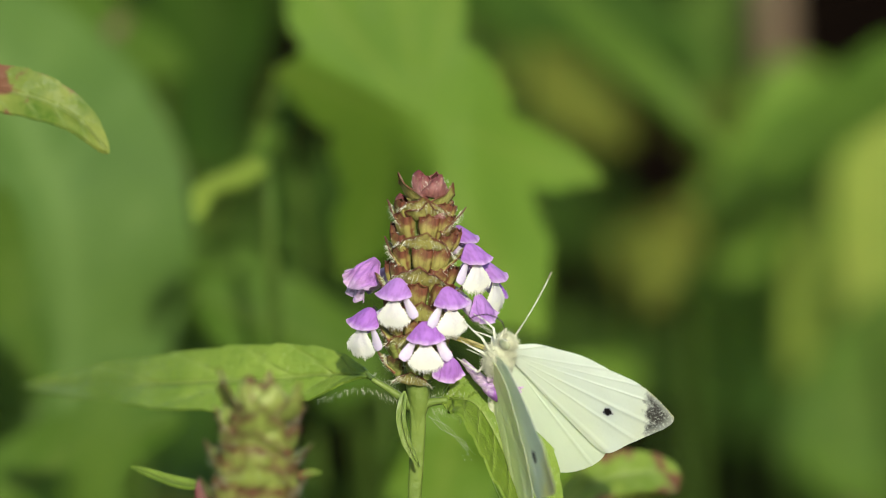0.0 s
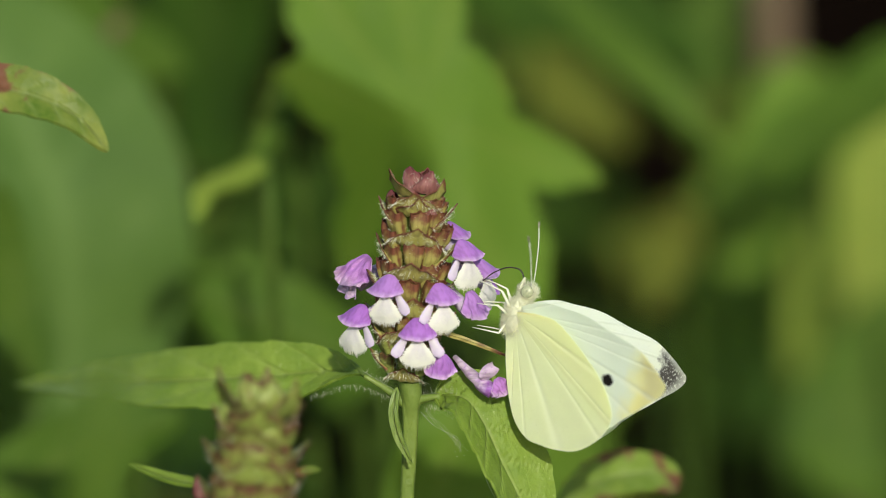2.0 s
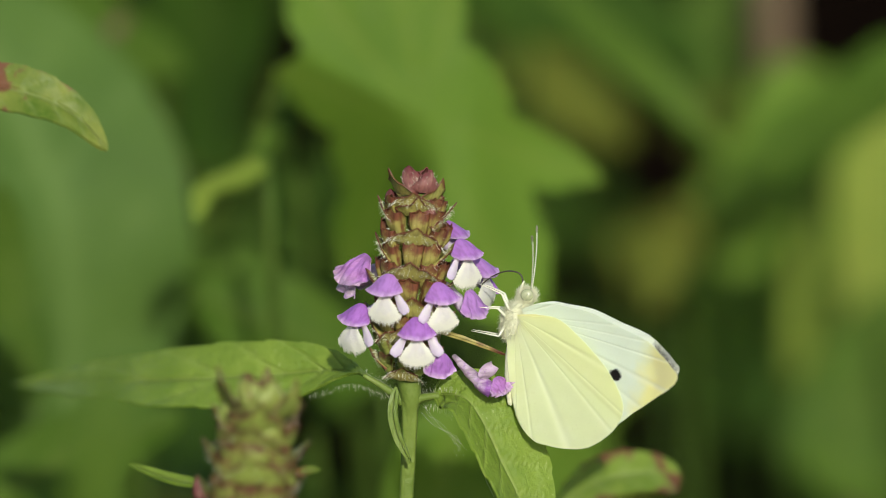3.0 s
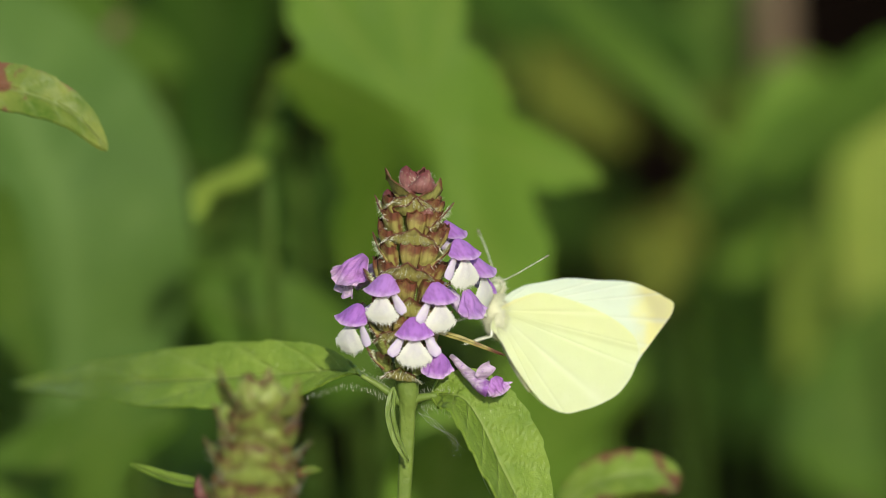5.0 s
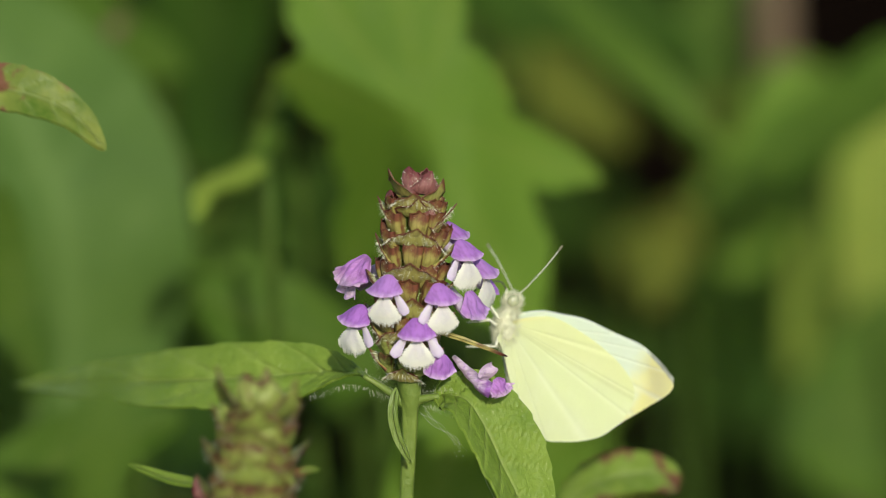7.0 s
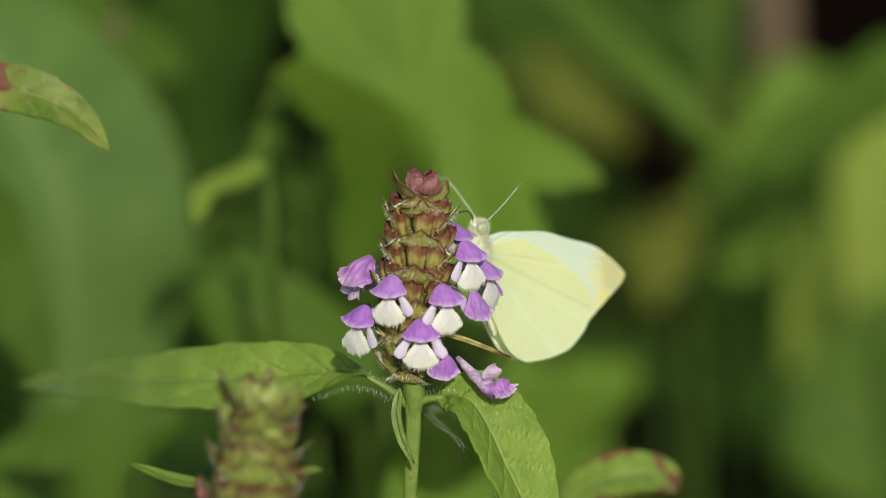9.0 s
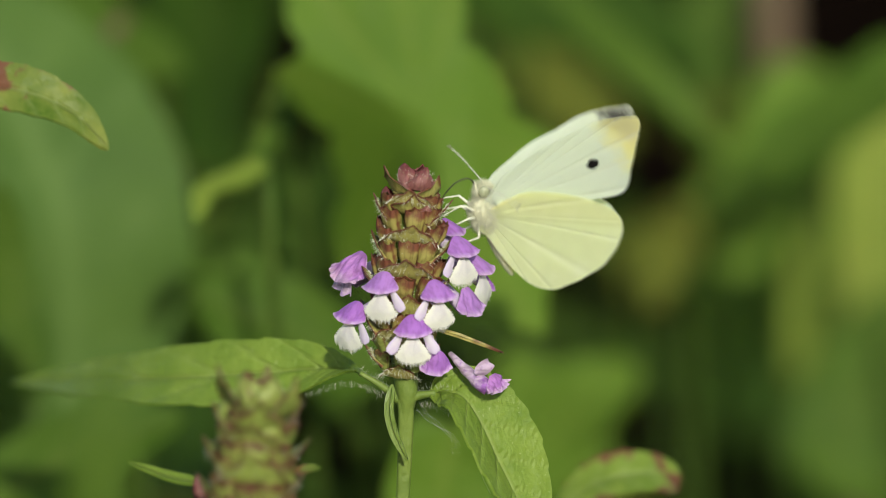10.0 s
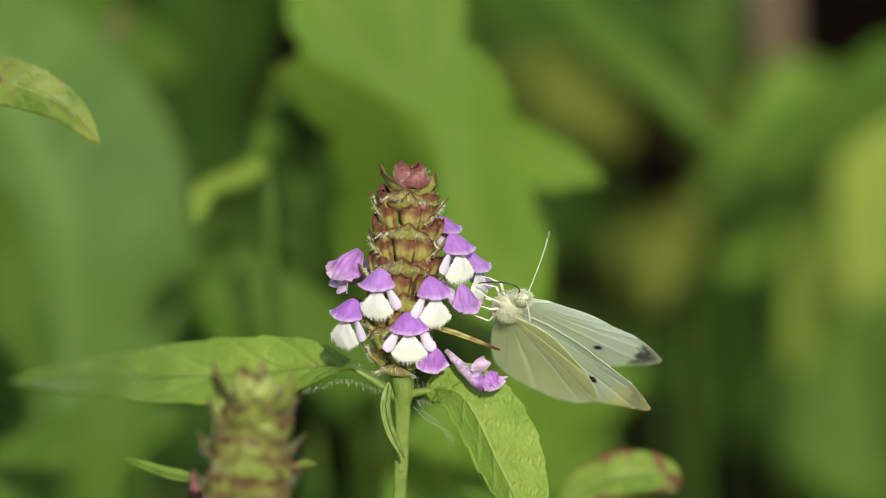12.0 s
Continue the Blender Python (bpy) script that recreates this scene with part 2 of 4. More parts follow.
def shell(geo, grid, thick, slots=(0, 0), wrap=False, **data):
    """Two skins over a grid of points (rows, columns, 3), closed along the rim. data: grids of values for the points."""
    grid = np.asarray(grid, float)
    r, c, _ = grid.shape
    du = np.gradient(grid, axis=0)
    dv = np.gradient(grid, axis=1)
    nrm = np.cross(du, dv)
    nrm /= np.maximum(np.linalg.norm(nrm, axis=2, keepdims=True), 1e-9)
    th = np.asarray(thick, float)
    th = th[..., None] if th.ndim == 2 else th
    top, low = grid + nrm * th / 2, grid - nrm * th / 2
    verts = np.concatenate([top.reshape(-1, 3), low.reshape(-1, 3)])
    faces, kinds, m = [], [], r * c
    for i in range(r - 1):
        for j in range(c - 1):
            a, b, d, e = i * c + j, i * c + j + 1, (i + 1) * c + j + 1, (i + 1) * c + j
            faces += [(a, e, d, b), (m + a, m + b, m + d, m + e)]
            kinds += [slots[0], slots[1]]
    ring = [j for j in range(c)] + [i * c + c - 1 for i in range(1, r)] + [(r - 1) * c + j for j in range(c - 2, -1, -1)] + [i * c for i in range(r - 2, 0, -1)]
    flat = {k: np.tile(np.asarray(v, float).reshape(-1), 2) for k, v in data.items()}
    geo.add(verts, faces, kinds, **flat)
    n = len(ring)
    edge = np.concatenate([verts[ring], verts[[m + p for p in ring]]])
    band = [(i, (i + 1) % n, n + (i + 1) % n, n + i) for i in range(n)]
    around = {k: np.tile(np.asarray(v, float).reshape(-1)[ring], 2) for k, v in data.items()}
    return geo.add(edge, band, slots[0], **around)


def smooth_line(points, count):
    """Points along a curve through the given ones."""
    pts = np.asarray(points, float)
    if len(pts) == 2:
        return pts[0] + (pts[1] - pts[0]) * np.linspace(0, 1, count)[:, None]
    ext = np.vstack([2 * pts[0] - pts[1], pts, 2 * pts[-1] - pts[-2]])
    out = []
    for s in np.linspace(0, len(pts) - 1 - 1e-9, count):
        i, f = int(s), s - int(s)
        p0, p1, p2, p3 = ext[i:i + 4]
        out.append(0.5 * (2 * p1 + (p2 - p0) * f + (2 * p0 - 5 * p1 + 4 * p2 - p3) * f * f + (3 * p1 - p0 - 3 * p2 + p3) * f ** 3))
    return np.array(out)


def tube(geo, points, radii, sides=8, count=None, slot=0, square=0.0):
    """A round (or, with square, four-edged) tube along a curve, closed at both ends."""
    count = count or max(len(points), 2)
    line = smooth_line(points, count)
    rad = np.interp(np.linspace(0, 1, count), np.linspace(0, 1, len(radii)), radii)
    way = np.gradient(line, axis=0)
    way /= np.linalg.norm(way, axis=1, keepdims=True)
    side = np.cross(way[0], (0, 0, 1) if abs(way[0][2]) < 0.9 else (0, 1, 0))
    verts, faces, along = [], [], []
    for i, (p, w) in enumerate(zip(line, way)):
        side = side - w * (side @ w)
        side /= np.linalg.norm(side)
        up = np.cross(w, side)
        for j in range(sides):
            a = 2 * math.pi * (j + 0.5) / sides
            k = rad[i] * (1 + square * (abs(math.sin(2 * a)) - 0.5))
            verts.append(p + (side * math.cos(a) + up * math.sin(a)) * k)
            along.append(i / (count - 1))
    for i in range(count - 1):
        for j in range(sides):
            a, b = i * sides + j, i * sides + (j + 1) % sides
            faces.append((a, b, b + sides, a + sides))
    faces += [tuple(range(sides - 1, -1, -1)), tuple((count - 1) * sides + j for j in range(sides))]
    return geo.add(verts, faces, slot, along=along)


def blob(geo, centre, radii, turn=None, rough=0.0, rows=12, cols=18, slot=0, grow=None):
    """An uneven ellipsoid; grow(s) scales its girth from end to end along its x axis."""
    verts, faces = [], []
    for i in range(rows + 1):
        s = i / rows
        for j in range(cols):
            a, b = math.pi * s, 2 * math.pi * j / cols
            g = grow(s) if grow else 1.0
            v = Vector((-math.cos(a) * radii[0], math.sin(a) * math.cos(b) * radii[1] * g, math.sin(a) * math.sin(b) * radii[2] * g))
            v *= 1 + rough * noise.noise(v * 1.7)
            verts.append((turn @ v if turn else v) + Vector(centre))
    for i in range(rows):
        for j in range(cols):
            a, b = i * cols + j, i * cols + (j + 1) % cols
            faces.append((a, a + cols, b + cols, b))
    return geo.add(verts, faces, slot)


def hairs(geo, roots, ways, lengths, thick=0.03, bend=0.25):
    """Fine tapering hairs of three sides."""
    for root, w, length in zip(roots, ways, lengths):
        root, w = Vector(root), Vector(w).normalized()
        side = w.orthogonal().normalized()
        other = w.cross(side)
        mid = root + w * length * 0.55 + Vector((0, 0, -bend * length * 0.15))
        end = root + w * length + Vector((0, 0, -bend * length * 0.5))
        ring = [side, -side * 0.5 + other * 0.87, -side * 0.5 - other * 0.87]
        verts = [root + r * thick for r in ring] + [mid + r * thick * 0.7 for r in ring] + [end]
        faces = [(0, 1, 4, 3), (1, 2, 5, 4), (2, 0, 3, 5), (3, 4, 6), (4, 5, 6), (5, 3, 6)]
        geo.add(verts, faces)
    return geo


ORIGIN = {}


def make_mesh(name, geo, mats, origin=(0, 0, 0), smooth=True):
    me = bpy.data.meshes.new(name)
    o = np.asarray(origin, float)
    me.from_pydata([tuple((np.asarray(v) - o) * MM) for v in geo.verts], [], geo.faces)
    for m in mats if isinstance(mats, (list, tuple)) else [mats]:
        me.materials.append(m)
    me.polygons.foreach_set("material_index", geo.slots)
    me.polygons.foreach_set("use_smooth", [smooth] * len(geo.faces))
    for key, values in geo.data.items():
        me.attributes.new(key, "FLOAT", "POINT").data.foreach_set("value", values)
    me.update()
    return me


def thing(name, place, label, category, group="", kind=""):
    """An Empty at the thing's base, in millimetres."""
    ob = new(name)
    ob.empty_display_size = 0.005
    ob.location = Vector(place) * MM
    ORIGIN[ob.name] = tuple(place)
    return tagged(ob, label, category, group, kind)


def part(name, geo, material, parent, label="", kind="", smooth=True):
    """One mesh object under a thing (drawn in the thing's own place in the world) or under a part."""
    ob = new(name, make_mesh(name, geo, material, ORIGIN.get(parent.name, (0, 0, 0)), smooth))
    ob.parent = parent
    return tagged(ob, label, kind=kind)


def piece(name, mesh, parent, m):
    """A piece that shares its mesh; m is its pose in the parent's space, in millimetres."""
    ob = new(name, mesh)
    ob.parent = parent
    m = m.copy()
    m.translation = m.translation * MM
    ob.matrix_basis = m
    return ob


def leaf(geo, line, width, face, fold=25.0, wave=0.0, teeth=0, veins=6, rows=40, cols=17, thick=0.35, blunt=0.55, base=0.25, droop=0.0, seed=0):
    """A leaf along a midrib. face: the way its upper side looks; fold: degrees by which its halves rise;
    base, blunt: how soon it widens and how late it narrows; droop: how far its margins roll down."""
    rib = smooth_line(line, rows)
    way = np.gradient(rib, axis=0)
    way /= np.linalg.norm(way, axis=1, keepdims=True)
    f = np.asarray(face, float)
    grid, al, ac, ve, rim = (np.zeros((rows, cols, 3)), *(np.zeros((rows, cols)) for _ in range(4)))
    for i in range(rows):
        s = i / (rows - 1)
        side = np.cross(way[i], f)
        side /= np.linalg.norm(side)
        up = np.cross(side, way[i])
        w = width / 2 * (s ** base) * ((1 - s) ** blunt) / ((base / (base + blunt)) ** base * (blunt / (base + blunt)) ** blunt)
        tooth = 0.07 * (((s * teeth) % 1.0) - 0.5) if teeth and 0.06 < s < 0.95 else 0.0
        for j in range(cols):
            a = 2 * j / (cols - 1) - 1
            b = abs(a)
            lift = w * b * math.tan(radians(fold)) - droop * w * b * b
            lift += wave * width * 0.1 * b * math.sin(9 * s + 2.2 * np.sign(a) + seed)
            lift += width * 0.02 * noise.noise(Vector((s * 6 + seed * 3.1, a * 3, seed)))
            branch = (s - 0.18 * b * (1 - 0.4 * s)) * veins
            v = max(0.0, 1 - abs((branch % 1.0) - 0.5) / 0.11) * (1 - b * 0.6) if b > 0.05 else 0.0
            v = max(v, 1.0 if b < 0.02 else max(0.0, 1 - b / 0.07))
            grid[i, j] = rib[i] + side * w * a * (1 + tooth * b ** 8) + up * (lift - width * 0.012 * v)
            al[i, j], ac[i, j], ve[i, j], rim[i, j] = s, a, min(1.0, v), max(b, s if s > 0.9 else 0)
    return shell(geo, grid, thick, along=al, vein=ve, rim=rim)


# ---- ground ----
def build_ground():
    n, half = 60, 150.0
    axis = np.sign(np.linspace(-1, 1, n)) * np.abs(np.linspace(-1, 1, n)) ** 4 * half * 1000
    geo = Geo()
    verts = [(x, y + 300, -4 + 8 * noise.noise(Vector((x * 0.012, y * 0.012, 0))) if abs(x) < 3000 and abs(y) < 3000 else -4) for y in axis for x in axis]
    faces = [(i * n + j, i * n + j + 1, (i + 1) * n + j + 1, (i + 1) * n + j) for i in range(n - 1) for j in range(n - 1)]
    geo.add(verts, faces)
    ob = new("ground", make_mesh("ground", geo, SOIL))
    return tagged(ob, "bare soil under the weeds, their shade put into its dark colour", "ground", kind="structure")


build_ground()


# ---- weeds behind the flower ----
def weed(lines, material, label, group="weeds behind the flower", foot=None, stalk=1.6):
    """A leafy plant: every entry of lines is (midrib, width, face, options)."""
    first = lines[0][0][0]
    foot = foot or (first[0] + 6, first[1] + 25, 0)
    ob = thing("weed_plant", foot, label, "plant", group)
    top = max((l[0][0] for l in lines), key=lambda p: p[2])
    knee = ((foot[0] * 0.7 + top[0] * 0.3), (foot[1] * 0.7 + top[1] * 0.3), top[2] * 0.55)
    part("stem", tube(Geo(), [(foot[0], foot[1], -6), knee, top], [stalk * 1.3, stalk, stalk * 0.7], 8, 14), WEED_STEM, ob)
    for k, (line, width, face, opts) in enumerate(lines):
        if line[0] != top:
            part("leaf_stalk", tube(Geo(), [knee, tuple((np.array(knee) * 0.4 + np.array(line[0]) * 0.6) + np.array((0, 4, 3))), line[0]], [stalk * 0.6, stalk * 0.5], 6, 8), WEED_STEM, ob)
        part("leaf", leaf(Geo(), line, width, face, seed=k + len(ORIGIN), **opts), material, ob)
    return ob


FRONT = (0.1, -0.75, 0.65)
SOFT = dict(fold=8, wave=0.5, veins=5, rows=24, cols=11, thick=0.5)
BROAD = dict(SOFT, base=0.4, blunt=0.45)
weed([([(-65.96, 158.0, 171.46), (-66.52, 158.5, 189.98), (-67.44, 159.0, 210.4), (-73.0, 164.0, 225.0), (-80.0, 169.0, 238.0), (-88.0, 174.0, 250.0)], 46, (0.25, -0.8, 0.5), BROAD)], WEED[0], "broad blue-green weed leaf in sunlight")
weed([([(-94.12, 235.74, 242.85), (-75.42, 229.01, 235.24), (-48.13, 217.16, 227.55)], 22, FRONT, SOFT),
      ([(-80.39, 265.88, 240.36), (-67.83, 258.18, 228.15), (-57.6, 249.13, 209.63)], 16, FRONT, SOFT)], WEED[5], "weed with middle green pointed leaves")
weed([([(-48.97, 306.92, 241.01), (-46.08, 302.11, 218.41), (-43.92, 286.54, 193.24)], 30, (-0.5, -0.7, 0.1), SOFT)], WEED[2], "deep green weed leaf, half shade put into its colour")
weed([([(-29.26, 100.84, 233.43), (-33.84, 98.39, 231.54), (-38.81, 94.97, 229.85), (-40.24, 90.97, 225.48)], 4.8, (0.2, -0.4, 0.9), dict(SOFT, droop=0.3))], WEED[3], "weed with small yellowing curled leaf")
weed([([(-26.07, 153.31, 239.82), (-29.89, 147.12, 229.94), (-34.64, 141.16, 221.1)], 4.5, FRONT, SOFT)], WEED[5], "slender middle green weed leaf")


def lobed_leaf():
    """A broad five-lobed leaf that hangs with its face to the sun, its lower flank bent away."""
    heart = np.array((-3.71, 119.6, 236.56))
    ex, ez, ey = np.array((1.0, 0, 0)), np.array((0, 0.34, 0.94)), np.array((0, 0.94, -0.34))
    lobes = ((-15, 31.5, 25), (-62, 40.0, 42), (-122, 25.0, 40), (158, 26.0, 34), (128, 37.0, 34), (98, 38.0, 30), (76, 26.0, 20))
    rows, cols = 26, 121
    g, ve, rim = np.zeros((rows, cols, 3)), np.zeros((rows, cols)), np.zeros((rows, cols))
    for j in range(cols):
        a = 360 * j / (cols - 1)
        r = 15.5
        axis = 0.0
        for mid, far, wide in lobes:
            off = abs((a - mid + 180) % 360 - 180) / wide
            r = max(r, far * math.exp(-off ** 1.5))
            axis = max(axis, 1 - off * wide / 5)
        r *= 1 + 0.025 * math.sin(radians(a * 23)) + 0.02 * math.sin(radians(a * 41))
        for i in range(rows):
            v = i / (rows - 1)
            x, z = r * v * math.cos(radians(a)), r * v * math.sin(radians(a))
            below = max(0.0, -(z - 0.56 * (-x) * 0.9 - 1.0)) if x < 3 else 0.0
            back = 1.05 * below * min(1, max(0, (3 - x) / 8)) + 1.5 * noise.noise(Vector((x * 0.07, z * 0.07, 4)))
            back += 0.55 * max(0.0, x - 8) if x > 8 else 0.0
            g[i, j] = heart + ex * x + ez * z + ey * back
            ve[i, j], rim[i, j] = max(0, axis) * 0.8, v
    foot = (float(heart[0]), float(heart[1]) + 45, 0)
    ob = thing("weed_plant", foot, "large lobed fresh green leaf in full sun", "plant", "weeds behind the flower")
    part("stem", tube(Geo(), [(foot[0], foot[1], -6), (foot[0] + 5, foot[1] - 5, 150), tuple(heart + ey * 16 - ez * 14), tuple(heart + ey * 2)], [2.0, 1.8, 1.2, 1.0], 8, 20), WEED_STEM, ob)
    part("leaf", shell(Geo(), g, 0.5, vein=ve, rim=rim), WEED[1], ob)


lobed_leaf()
weed([([(-10.27, 143.46, 186.45), (-22.07, 142.64, 192.21), (-33.82, 141.81, 197.93), (-43.57, 141.24, 202.07)], 19, FRONT, BROAD)], WEED[5], "dull green weed leaf in sunlight")
weed([([(-15.19, 202.14, 180.97), (-27.69, 198.36, 187.22), (-37.98, 194.78, 194.44), (-49.46, 195.33, 196.99)], 15, FRONT, SOFT),
      ([(-17.39, 204.15, 166.37), (-26.5, 201.05, 175.81), (-34.0, 196.18, 177.5), (-39.5, 191.23, 175.0)], 15, FRONT, SOFT)], WEED[5], "weed with middle green drooping leaves")
weed([([(3.88, 236.19, 244.95), (12.47, 232.87, 238.95), (24.24, 229.33, 231.93)], 13, FRONT, SOFT)], WEED[2], "deep green weed leaf, shade of the others put into its colour")
weed([([(16.21, 265.88, 240.36), (29.39, 258.41, 229.23), (42.43, 250.96, 218.23), (57.82, 247.53, 202.11)], 8.5, FRONT, SOFT)], WEED[5], "narrow middle green weed leaf slanting among the others")
weed([([(29.89, 404.45, 218.9), (42.56, 402.08, 207.75), (60.02, 394.52, 196.23)], 20, FRONT, SOFT)], WEED[2], "deep green weed leaf behind the others, shade put into its colour")
weed([([(96.0, 272.28, 222.37), (82.13, 265.26, 213.39), (68.53, 260.46, 205.22), (57.29, 257.57, 201.26)], 18, (-0.2, -0.6, 0.8), SOFT)], WEED[5], "middle green weed with a drooping leaf")
weed([([(100.8, 371.6, 199.03), (94.28, 362.8, 176.85), (89.2, 354.96, 149.6), (85.36, 346.89, 121.25)], 34, (0.15, -0.85, 0.5), BROAD)], WEED[3], "yellow-green weed with a broad drooping leaf")
weed([([(100.29, 330.6, 160.04), (92.66, 322.74, 147.11), (82.72, 314.41, 131.98), (76.77, 310.71, 114.54)], 24, (0.1, -0.8, 0.6), BROAD)], WEED[5], "dull green weed near the ground")
weed([([(89.63, 282.9, 128.03), (79.23, 284.1, 133.68), (71.15, 285.3, 139.33)], 12, FRONT, SOFT)], WEED[5], "middle green weed leaf near the ground")
weed([([(14.43, 380.26, 201.28), (26.88, 378.71, 193.98), (41.81, 376.38, 183.02)], 17, FRONT, SOFT),
      ([(51.04, 412.19, 159.11), (46.97, 404.89, 148.82), (42.93, 396.55, 133.63)], 14, (0.3, -0.7, 0.5), SOFT)], WEED[4], "olive brown withering weed leaves")
weed([([(62.41, 430.68, 149.93), (67.37, 422.81, 136.92), (77.48, 415.22, 125.29)], 20, FRONT, SOFT),
      ([(60.3, 443.22, 160.8), (73.52, 441.84, 154.33), (86.75, 439.09, 141.4)], 18, FRONT, SOFT)], WEED[1], "weed in the distance with fresh green leaves")
weed([([(12.88, 244.65, 140.44), (21.68, 243.07, 152.27), (29.3, 240.56, 159.7), (38.03, 239.76, 165.55)], 20, FRONT, SOFT),
      ([(30.8, 248.56, 134.8), (24.03, 247.97, 146.46), (16.21, 248.34, 157.81), (12.85, 248.24, 166.96)], 17, FRONT, SOFT)], WEED[1], "low fresh green weed under the butterfly")
weed([([(49.8, 296.0, 187.83), (47.72, 292.0, 181.0), (45.07, 288.0, 174.2), (41.99, 284.0, 166.85)], 10, (0.1, -0.85, 0.5), SOFT),
      ([(40.72, 394.0, 161.57), (43.71, 388.0, 155.72), (45.62, 384.0, 149.49), (46.28, 380.0, 142.0)], 12, (0.1, -0.85, 0.5), SOFT)], WEED[4], "olive yellowing weed leaves in the distance")
weed([([(70.98, 434.69, 216.85), (65.67, 430.28, 205.73), (61.67, 426.15, 195.91), (58.33, 421.48, 183.6)], 19, (0.1, -0.8, 0.6), SOFT)], WEED[5], "middle green weed leaf behind a dry stalk")
weed([([(-62.1, 208.79, 236.27), (-60.57, 208.1, 237.87), (-58.62, 207.47, 239.67)], 3, (0.1, -0.8, 0.6), SOFT)], DRY, "small withered brown leaf among the weeds")
weed([([(-82.44, 107.08, 166.61), (-70.82, 107.13, 176.45), (-58.31, 106.57, 183.46), (-43.01, 105.62, 188.59)], 17, FRONT, SOFT),
      ([(-70.69, 131.68, 186.16), (-73.45, 132.57, 199.97), (-75.23, 133.45, 213.72), (-76.03, 133.51, 223.62)], 9, FRONT, SOFT)], WEED[5], "low dull green weed with slender leaves")
weed([([(-1.32, 97.03, 167.41), (-0.38, 97.05, 177.15), (1.5, 97.07, 186.84), (5.25, 97.66, 194.42)], 19, FRONT, SOFT)], WEED[1], "low fresh green weed behind the stem")


weed([([(80.34, 330.72, 208.71), (72.87, 322.84, 195.69), (65.46, 314.99, 182.8), (59.57, 311.56, 166.67)], 24, (-0.1, -0.7, 0.7), SOFT),
      ([(86.0, 374.57, 178.5), (82.0, 366.83, 164.15), (80.0, 360.81, 149.28), (79.5, 355.79, 134.25)], 17, (0.1, -0.8, 0.5), SOFT)], WEED[1], "fresh green weed in front of a dry stalk")


weed([([(-39.61, -165.0, 241.12), (-39.08, -165.0, 246.41), (-38.4, -164.0, 254.05), (-37.54, -162.0, 261.45)], 7.0, (0.2, -0.9, 0.2), SOFT)], WEED[5], "slender green weed leaf close to the camera", group="", foot=(-39.61, -160.0, 0.0), stalk=0.9)


def build_undergrowth():
    """Low leaves that cover the soil farther back."""
    rnd = random.Random(17)
    g = Geo()
    for k in range(420):
        y = rnd.uniform(430, 1600)
        x = rnd.uniform(-1, 1) * (90 + 0.14 * y)
        z = max(4, rnd.gauss(35, 28)) if y < 700 else rnd.uniform(2, 45)
        if noise.noise(Vector((x * 0.018, y * 0.006, 3.3))) < -0.12 or 0.031 < x / (720 + y) < 0.070 or -0.032 < x / (720 + y) < -0.012 or (y > 1200 and x / (720 + y) > 0.068):
            continue
        a, length = rnd.uniform(0, 2 * math.pi), rnd.uniform(22, 55)
        way = np.array((math.cos(a), math.sin(a) * 0.6, rnd.uniform(-0.3, 0.5)))
        p = np.array((x, y, z))
        count = len(g.faces)
        leaf(g, [tuple(p), tuple(p + way * length * 0.5 + (0, 0, 4)), tuple(p + way * length)], length * rnd.uniform(0.35, 0.6), (rnd.uniform(-0.4, 0.4), -0.6, 0.8), rows=9, cols=5, fold=10, veins=3, seed=k)
        # mostly slot 3, the green that carries the undergrowth's shade in its colour
        slot = rnd.choice((3, 3, 3, 1, 2))
        g.slots[count:] = [slot] * (len(g.faces) - count)
    rnd = random.Random(29)
    for k in range(1700):
        x, y = rnd.gauss(0, 620), rnd.gauss(600, 750)
        if y > -719 and abs(x) < 110 + 0.15 * max(0, y + 100):
            continue
        a, length = rnd.uniform(0, 2 * math.pi), rnd.uniform(25, 60)
        way = np.array((math.cos(a), math.sin(a), rnd.uniform(-0.1, 0.4)))
        p = np.array((x, y, rnd.uniform(0, 22)))
        count = len(g.faces)
        leaf(g, [tuple(p), tuple(p + way * length * 0.5 + (0, 0, 4)), tuple(p + way * length)], length * rnd.uniform(0.35, 0.6), (rnd.uniform(-0.4, 0.4), -0.4, 0.9), rows=7, cols=5, fold=10, veins=3, seed=k)
        g.slots[count:] = [rnd.choice((3, 3, 1, 1, 0, 2))] * (len(g.faces) - count)
    ob = new("undergrowth", make_mesh("undergrowth", g, [WEED[1], WEED[5], WEED[4], WEED[2]]))
    return tagged(ob, "low green and olive leaves covering the soil", "undergrowth", kind="stuff")


build_undergrowth()


def build_dry_stalk():
    line = [(73.21, 405.24, 222.62), (74.22, 401.29, 204.04), (76.46, 402.79, 187.03), (81.62, 408.09, 163.88), (90.1, 412.51, 136.57)]
    foot = (line[-1][0] + 8, line[-1][1] + 10, 0)
    ob = thing("dry_stalk", foot, "thick bent dry tan stalk standing among the weeds", "stalk")
    part("stem", tube(Geo(), [(foot[0], foot[1], -6)] + line[::-1], [4.0, 4.2, 4.4, 4.6], 12, 30), DRY, ob)
    for k, z in enumerate((2, 3)):
        p, q = np.array(line[z - 1]), np.array(line[z])
        m = (p + q) / 2
        part("node", tube(Geo(), [m - (q - p) * 0.03, m, m + (q - p) * 0.03], [4.7, 5.2, 4.7], 12, 7), DRY, ob)


build_dry_stalk()


